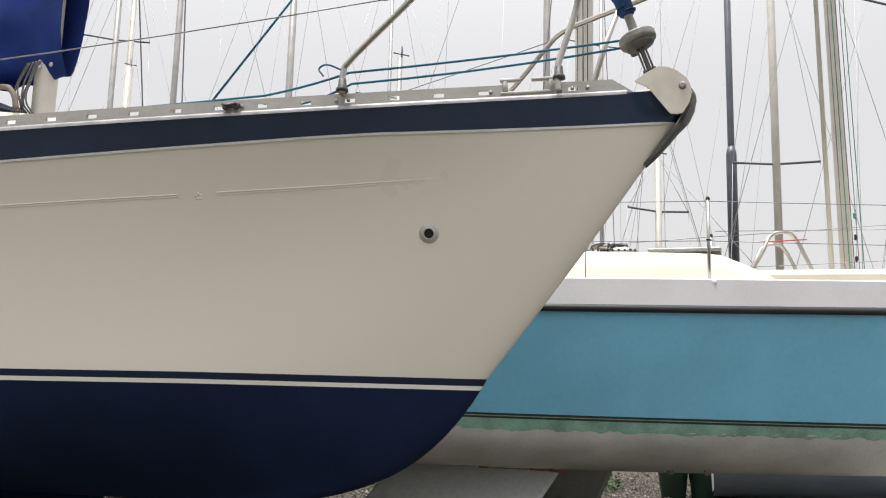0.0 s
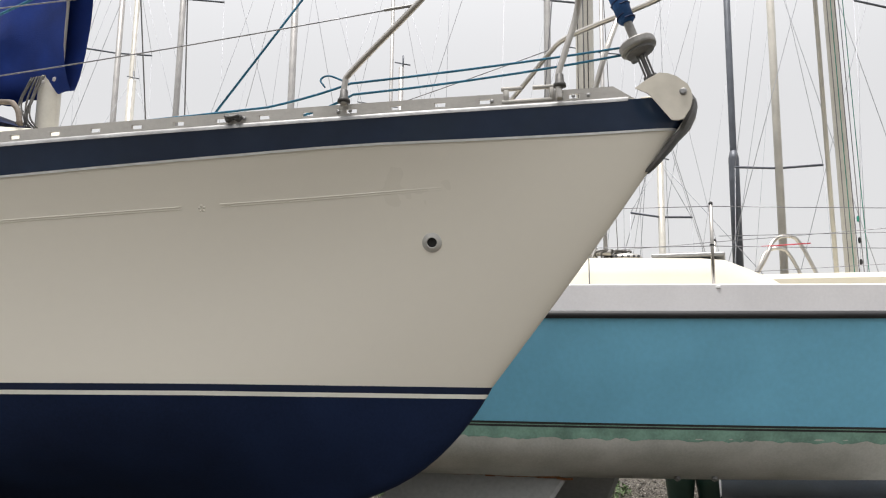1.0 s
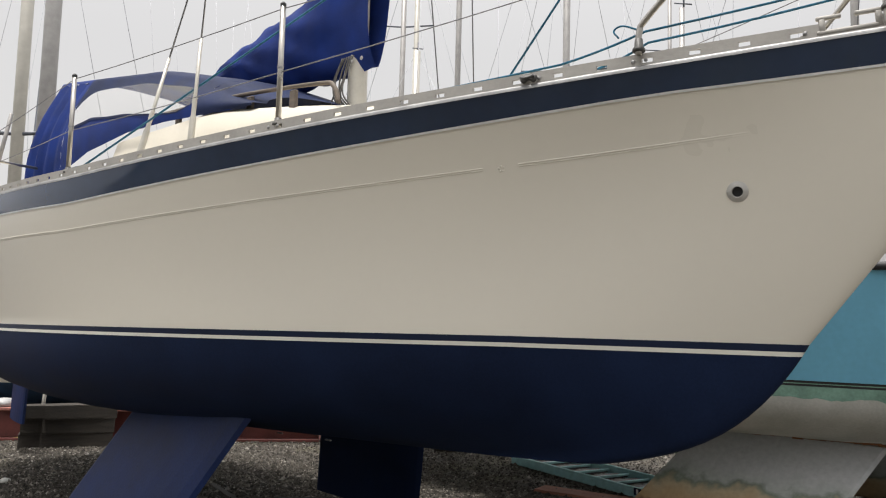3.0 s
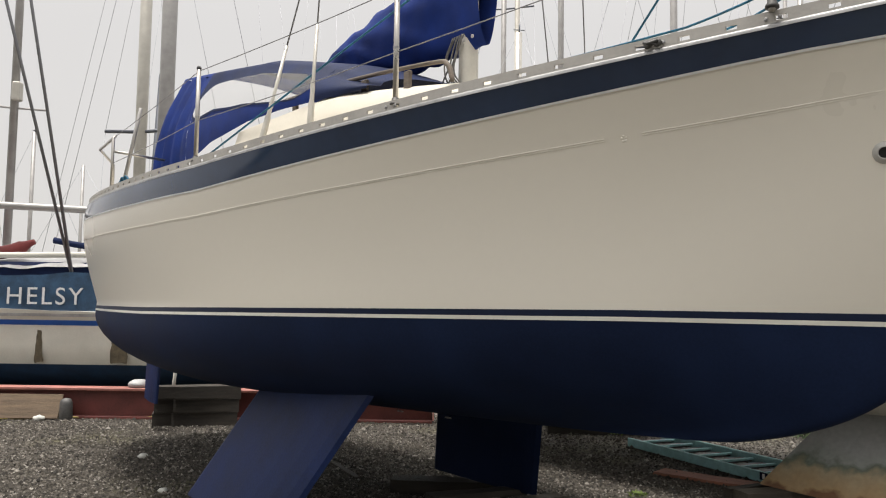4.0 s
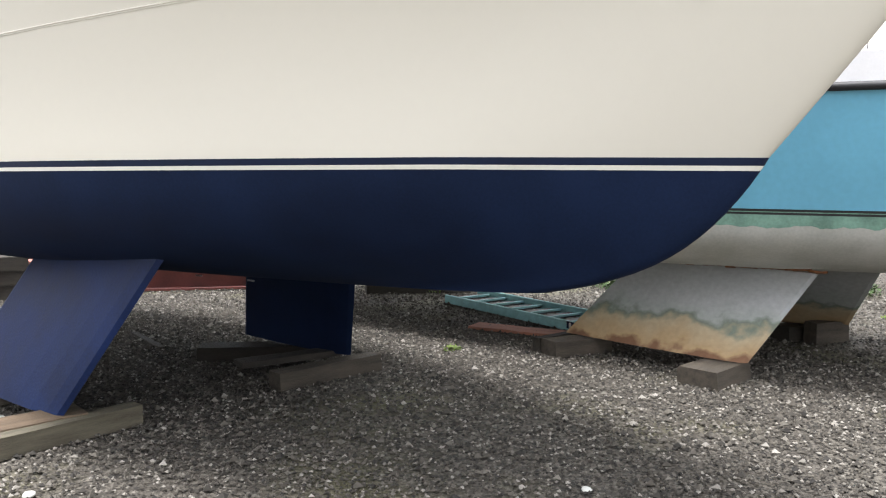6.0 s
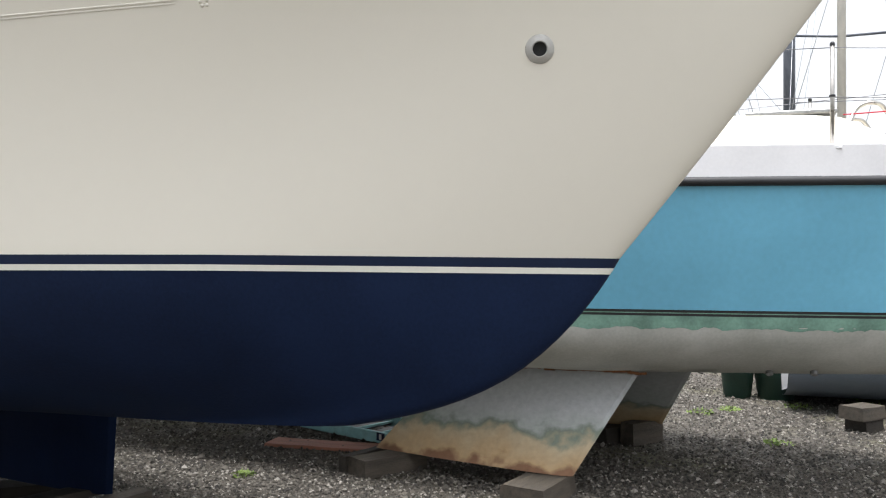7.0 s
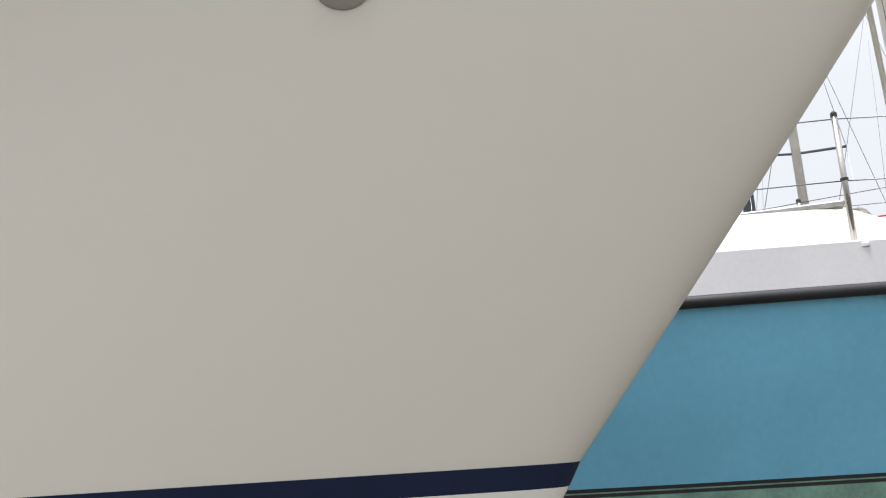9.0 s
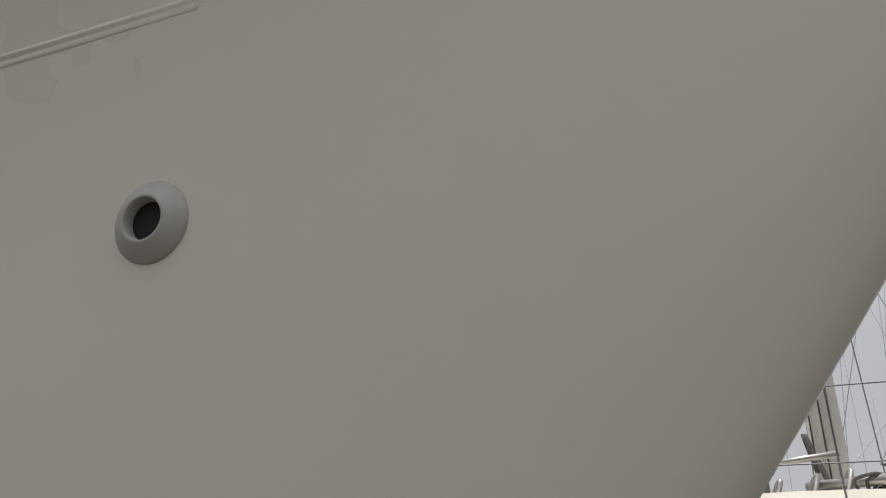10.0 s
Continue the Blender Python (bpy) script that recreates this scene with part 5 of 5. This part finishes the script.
tagged(tube_part("hose", curve([(-9.4, 4.6, 0.02), (-8.9, 4.98, 0.02), (-8.4, 5.5, 0.02), (-7.9, 5.85, 0.02), (-7.5, 5.75, 0.10), (-7.42, 5.7, 0.2)], 8), 0.012, HOSE, None, 8), "thin yellow hose trailing over gravel", "hose")
tagged(tube_part("pole", [(-7.55, 5.9, 0.0), (-7.5, 5.95, 0.85)], 0.02, MASTWHITE, None, 10), "thin white pole standing beside stacked timber", "pole")
bm = bmesh.new()
bmesh.ops.create_icosphere(bm, subdivisions=2, radius=0.12)
for v in bm.verts:
    v.co.z *= 0.5
    v.co += Vector((0.03, 0.02, 0.01)) * noise.noise(v.co * 12)
ob = part("rag", bm, TARP, None, "", True)
ob.location = (-8.05, 5.84, 0.40)
tagged(ob, "crumpled grey rag on the red girder", "rag")

# ---- third boat beyond the blue one ----
SHEER4 = lambda x: 2.30 + 0.006 * (x + 4) ** 2
HULL4 = Hull(0.8, 0.7, (0.5, 0.6, 0.0), 0.3, -5.7, 0.05, SHEER4, lambda x: 0.05, (1.4, 4.0, 8.6, 0.3), (1.25, 4.0, 8.0, 0.35), 0.03, 0.015)
third = holder("white_yacht", pose(8.2, 8.2, 0, 0, 0, -12), "white yacht with grey-blue bottom standing behind", "sailing boat")
HULL4.band("topside", [lambda x, k=k: 0.8 + (SHEER4(x) - 0.8) * k / 6 for k in range(7)], BLUEWHITE, third, "", 40)
HULL4.band("underbody", HULL4.bottom_rows(0.8, rows=10), GREYHULL, third, "grey-blue underbody", 40)
closed_deck(HULL4, third, DECK, 0.06)
transom(HULL4, third, BLUEWHITE)
box_part("coachroof", (-3.6, 0, 2.45), (3.2, 1.5, 0.22), CREAM, third, 0.06)
for y0 in (-0.55, 0.35):
    bm = bmesh.new()
    sweep(bm, curve([(-5.35, y0 - 0.1, 2.30), (-5.1, y0 - 0.1, 2.75), (-5.0, y0, 2.95), (-4.85, y0, 3.0), (-4.7, y0 + 0.1, 2.9), (-4.45, y0 + 0.1, 2.30)], 6), 0.022, 8)
    part("bent_rail", bm, STEEL, third, "bent stainless tube rails", True)
tube_part("red_cord", [(-5.15, -0.75, 2.86), (-4.65, -0.75, 2.88)], 0.007, REDLINE, third, 6)
bm = bmesh.new()
sheet(bm, [[(-4.12 + 0.07 * math.cos(w * math.tau / 20) - 0.016 * (z - 2.3), 0.055 * math.sin(w * math.tau / 20), z) for w in range(21)] for z in (2.2, 13)])
m3 = part("mast", bm, MASTWHITE, third, "thick pale mast", True)
tube_part("spar", [(-4.30, -0.12, 2.4), (-4.46, -0.12, 13)], 0.026, MASTWHITE, third, 10)
for k in range(5):
    tube_part("halyard", [(-4.16 + 0.05 * k, -0.10, 2.4), (-4.32 + 0.035 * k, -0.1, 11)], 0.005, (WIRE, GREENLINE, ROPEGREY, WIRE, GREENLINE)[k], m3, 5)
for k, z in enumerate((2.75, 3.0, 3.25)):
    box_part("cleat", (-4.04, -0.09, z), (0.03, 0.03, 0.07), (BLACK, BLACK, GREENLINE)[k], m3, 0.01)
tube_part("lifeline", [(-5.6, -1.0, 2.95), (0.3, -0.3, 3.0)], 0.004, WIRE, third, 5)
sleeper("timber_block", (2.71, 7.52), (2.91, 7.67), 0.19, 0.10, 0.0, TIMBERDARK, "dark lower block under the boat behind")
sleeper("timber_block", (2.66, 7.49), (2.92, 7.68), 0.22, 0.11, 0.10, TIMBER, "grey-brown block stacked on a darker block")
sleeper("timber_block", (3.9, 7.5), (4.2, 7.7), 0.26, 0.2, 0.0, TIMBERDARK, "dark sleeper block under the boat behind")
for x, y, r in ((2.2, 9.25, 0.17), (2.58, 9.2, 0.22)):
    bm = bmesh.new()
    lathe(bm, [(r * 0.8, 0.0), (r, 0.3), (r * 1.08, 0.31), (r * 1.08, 0.34), (r * 0.95, 0.34), (r * 0.78, 0.04), (0.001, 0.03)], Matrix.Translation((x, y, 0)), 20)
    tagged(part("tub", bm, BIN, None, "", True), "dark green plastic tub standing on gravel", "tub", "garden tubs")

# ---- masts of the yard ----
def far_mast(x, y, r, top, material, low=0.0, spreader=None, turn=20, cap=False, lean=0.0, stays=True, label="tall bare alloy mast of a boat laid up"):
    ob = holder("boat_mast", pose(x, y, 0), label, "mast", "masts of the yard")
    tube_part("spar", [(0, 0, low), (lean * (top - low), 0, top)], r, material, ob, 12)
    c, s = math.cos(radians(turn)), math.sin(radians(turn))
    for z, w in spreader or ():
        tube_part("spreader", [(-w * c, -w * s, z + 0.04), (0, 0, z), (w * c, w * s, z + 0.04)], r * 0.32, MASTDARK if material is not MASTDARK else MASTGREY, ob, 8)
        if stays:
            for k in (-1, 1):
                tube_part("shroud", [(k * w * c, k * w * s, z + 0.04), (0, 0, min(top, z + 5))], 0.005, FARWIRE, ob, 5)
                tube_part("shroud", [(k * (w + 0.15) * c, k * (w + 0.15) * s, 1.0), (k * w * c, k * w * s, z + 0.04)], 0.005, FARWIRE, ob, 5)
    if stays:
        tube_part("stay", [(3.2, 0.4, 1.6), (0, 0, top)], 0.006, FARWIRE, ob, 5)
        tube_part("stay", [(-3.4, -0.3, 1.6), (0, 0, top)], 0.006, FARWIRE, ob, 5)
    if cap:
        tube_part("wind_vane", [(-0.12, 0, top + 0.10), (0.16, 0, top + 0.04)], 0.012, MASTDARK, ob, 6)
        tube_part("aerial", [(0.03, 0, top), (0.03, 0, top + 0.22)], 0.016, MASTDARK, ob, 6)
    return ob


far_mast(-13.03, 10.06, 0.15, 13, MASTGREY, label="thick weathered grey mast of a boat laid up")
far_mast(-15.1, 11.06, 0.13, 13, MASTWHITE, spreader=[(5.2, 0.9)], label="pale mast with a radar reflector")
far_mast(-23.8, 13.75, 0.06, 6.6, MASTGREY, cap=True)
far_mast(-22.5, 14.61, 0.05, 5.6, MASTGREY)
far_mast(-25.5, 12.0, 0.07, 12, MASTGREY, spreader=[(6.5, 0.9)])
far_mast(-18.0, 13.5, 0.08, 7.5, MASTDARK, stays=False, lean=0.06)
far_mast(-9.55, 18.0, 0.07, 13, MASTGREY, spreader=[(9.3, 0.8)])
far_mast(-9.2, 18.1, 0.07, 13, MASTWHITE)
far_mast(-8.25, 16.26, 0.09, 7.9, MASTWHITE, cap=True)
far_mast(-6.35, 14.4, 0.06, 13, MASTGREY, spreader=[(8.9, 0.8)])
far_mast(-4.6, 16.4, 0.08, 13, MASTGREY, spreader=[(7.05, 1.0)], turn=12)
far_mast(0.92, 13.0, 0.06, 13, MASTGREY, spreader=[(8.0, 0.8)])
far_mast(-1.64, 12.9, 0.045, 6.75, MASTGREY, cap=True, stays=False)
far_mast(2.92, 13.62, 0.06, 5.2, MASTWHITE, spreader=[(4.2, 0.6)], cap=True)
dm_ = far_mast(4.56, 14.9, 0.065, 13, MASTDARK, label="dark painted mast with a thicker lower part")
tube_part("sleeve", [(0, 0, 3.0), (0, 0, 5.6), (0, 0, 5.75)], [0.10, 0.10, 0.066], MASTDARK, dm_, 12)
far_mast(5.09, 14.0, 0.07, 13, MASTWHITE, spreader=[(5.17, 0.75)], turn=-5)
far_mast(6.6, 12.6, 0.06, 13, MASTWHITE, spreader=[(7.5, 0.8)])
far_mast(8.5, 15.0, 0.07, 13, MASTGREY, spreader=[(6.5, 0.8)])
far_mast(-2.9, 20.0, 0.05, 13, MASTGREY, spreader=[(8.5, 0.9)])
far_mast(2.6, 19.0, 0.05, 13, MASTGREY, spreader=[(9.5, 0.9)])

# slanting rigging of the rows behind
rnd = random.Random(21)
rig = holder("far_rigging", pose(0, 0, 0), "fine slanting rigging wires of boats behind", "rigging")
for k in range(34):
    x, y = rnd.uniform(-20, 9), rnd.uniform(13, 20)
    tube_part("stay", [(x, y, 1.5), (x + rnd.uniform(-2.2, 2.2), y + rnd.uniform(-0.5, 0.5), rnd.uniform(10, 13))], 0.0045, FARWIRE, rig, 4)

# hulls of the rows behind, under the masts
for n_, (x, y, a, mat_) in enumerate(((-4.5, 16, -20, BLUEWHITE), (3.5, 17, -15, GREYHULL), (11, 15, -15, BLUEWHITE), (-15, 17, 30, BLUEWHITE), (-24, 13, 33, GREYHULL))):
    H = Hull(1.0, 0.7, (0.5, 0.8, 0.0), 0.5, -8.0, 0.05, lambda x: 1.9 + 0.008 * (x + 4) ** 2, lambda x: 0.45, (1.35, 4.0, 8.6, 0.3), (1.2, 4.0, 8.0, 0.35), 0.03, 0.015)
    ob = holder("laid_up_boat", pose(x, y, 0, 0, 0, a), "sailing boat laid up in the row behind", "sailing boat", "boats in the row behind")
    H.band("topside", [lambda x, k=k: 1.0 + (H.sheer(x) - 1.0) * k / 4 for k in range(5)], mat_, ob, "", 24)
    H.band("underbody", H.bottom_rows(1.0, rows=8), GREYHULL, ob, "", 24)
    closed_deck(H, ob, DECK, 0.06, n=24)
    transom(H, ob, mat_)
    box_part("coachroof", (-3.8, 0, 2.05), (3.2, 1.4, 0.3), CREAM, ob, 0.06)
    for kx in (-3.2, -5.0):
        box_part("keel", (kx, 0, 0.26), (1.0, 0.18, 0.52), GREYHULL, ob, 0.03)

# weeds and low bushes
def leaves(name, spots, count, size, spread, height, seed, label, material=LEAF):
    rnd = random.Random(seed)
    verts, faces = [], []
    for x, y, s in spots:
        for _ in range(count):
            r, w = spread * s * math.sqrt(rnd.random()), rnd.uniform(0, math.tau)
            p = Vector((x + r * math.cos(w), y + r * math.sin(w), rnd.random() ** 1.3 * height * s * (1.1 - r / (spread * s + 1e-6) * 0.8) + 0.01))
            q = Euler((rnd.uniform(-1, 1), rnd.uniform(-1, 1), rnd.uniform(0, 6.28))).to_matrix()
            k, L = len(verts), size * rnd.uniform(0.6, 1.4)
            verts += [p + q @ Vector(c) for c in ((-L, 0, 0), (0, -L * 0.35, L * 0.1), (L, 0, 0), (0, L * 0.35, L * 0.1))]
            faces.append((k, k + 1, k + 2, k + 3))
    me = bpy.data.meshes.new(name)
    me.from_pydata(verts, [], faces)
    me.materials.append(material)
    return tagged(new(name, me), label, "bush", kind="stuff")


leaves("low_bush", [(-0.9, 9.3, 1.0), (-0.4, 9.2, 1.2), (0.1, 9.4, 1.1), (0.6, 9.5, 1.0), (-1.5, 9.5, 0.8), (1.3, 9.8, 1)], 420, 0.035, 0.42, 0.34, 31, "dark green low bushes behind the ladder")
leaves("weeds", [(-1.84, 5.46, 0.35), (1.9, 8.39, 0.5), (2.6, 8.6, 0.6), (1.6, 8.2, 0.6), (-0.2, 6.3, 0.4), (1.9, 6.9, 0.5), (-3.0, 8.2, 0.7), (3.4, 9.0, 0.9)], 60, 0.022, 0.22, 0.07, 32, "small green weeds growing through gravel", surface("weed_leaf", (0.14, 0.20, 0.04), 0.7, vary=0.4, scale=8))
# Unseen leaf belt behind the camera, added to hold low sky off the hulls.
unseen_trees = [(x + 2 * noise.noise((x, 7, 0)), -30 + 2 * noise.noise((x * 0.3, 5, 0)), 1.0 + 0.3 * noise.noise((x * 0.4, 9, 0))) for x in range(-60, 62, 2)]
leaves("unseen_tree_belt", unseen_trees, 500, 0.28, 2.6, 3.6, 35, "added unseen belt of leaves blocking low sky behind the camera")
hedge = [(x, 34 + 5 * noise.noise((x * 0.1, 0, 0)), 1 + 0.4 * noise.noise((x * 0.5, 3, 0))) for x in range(-60, 50, 2)]
leaves("far_hedge", hedge, 260, 0.22, 2.2, 1.9, 33, "distant dark green hedge")
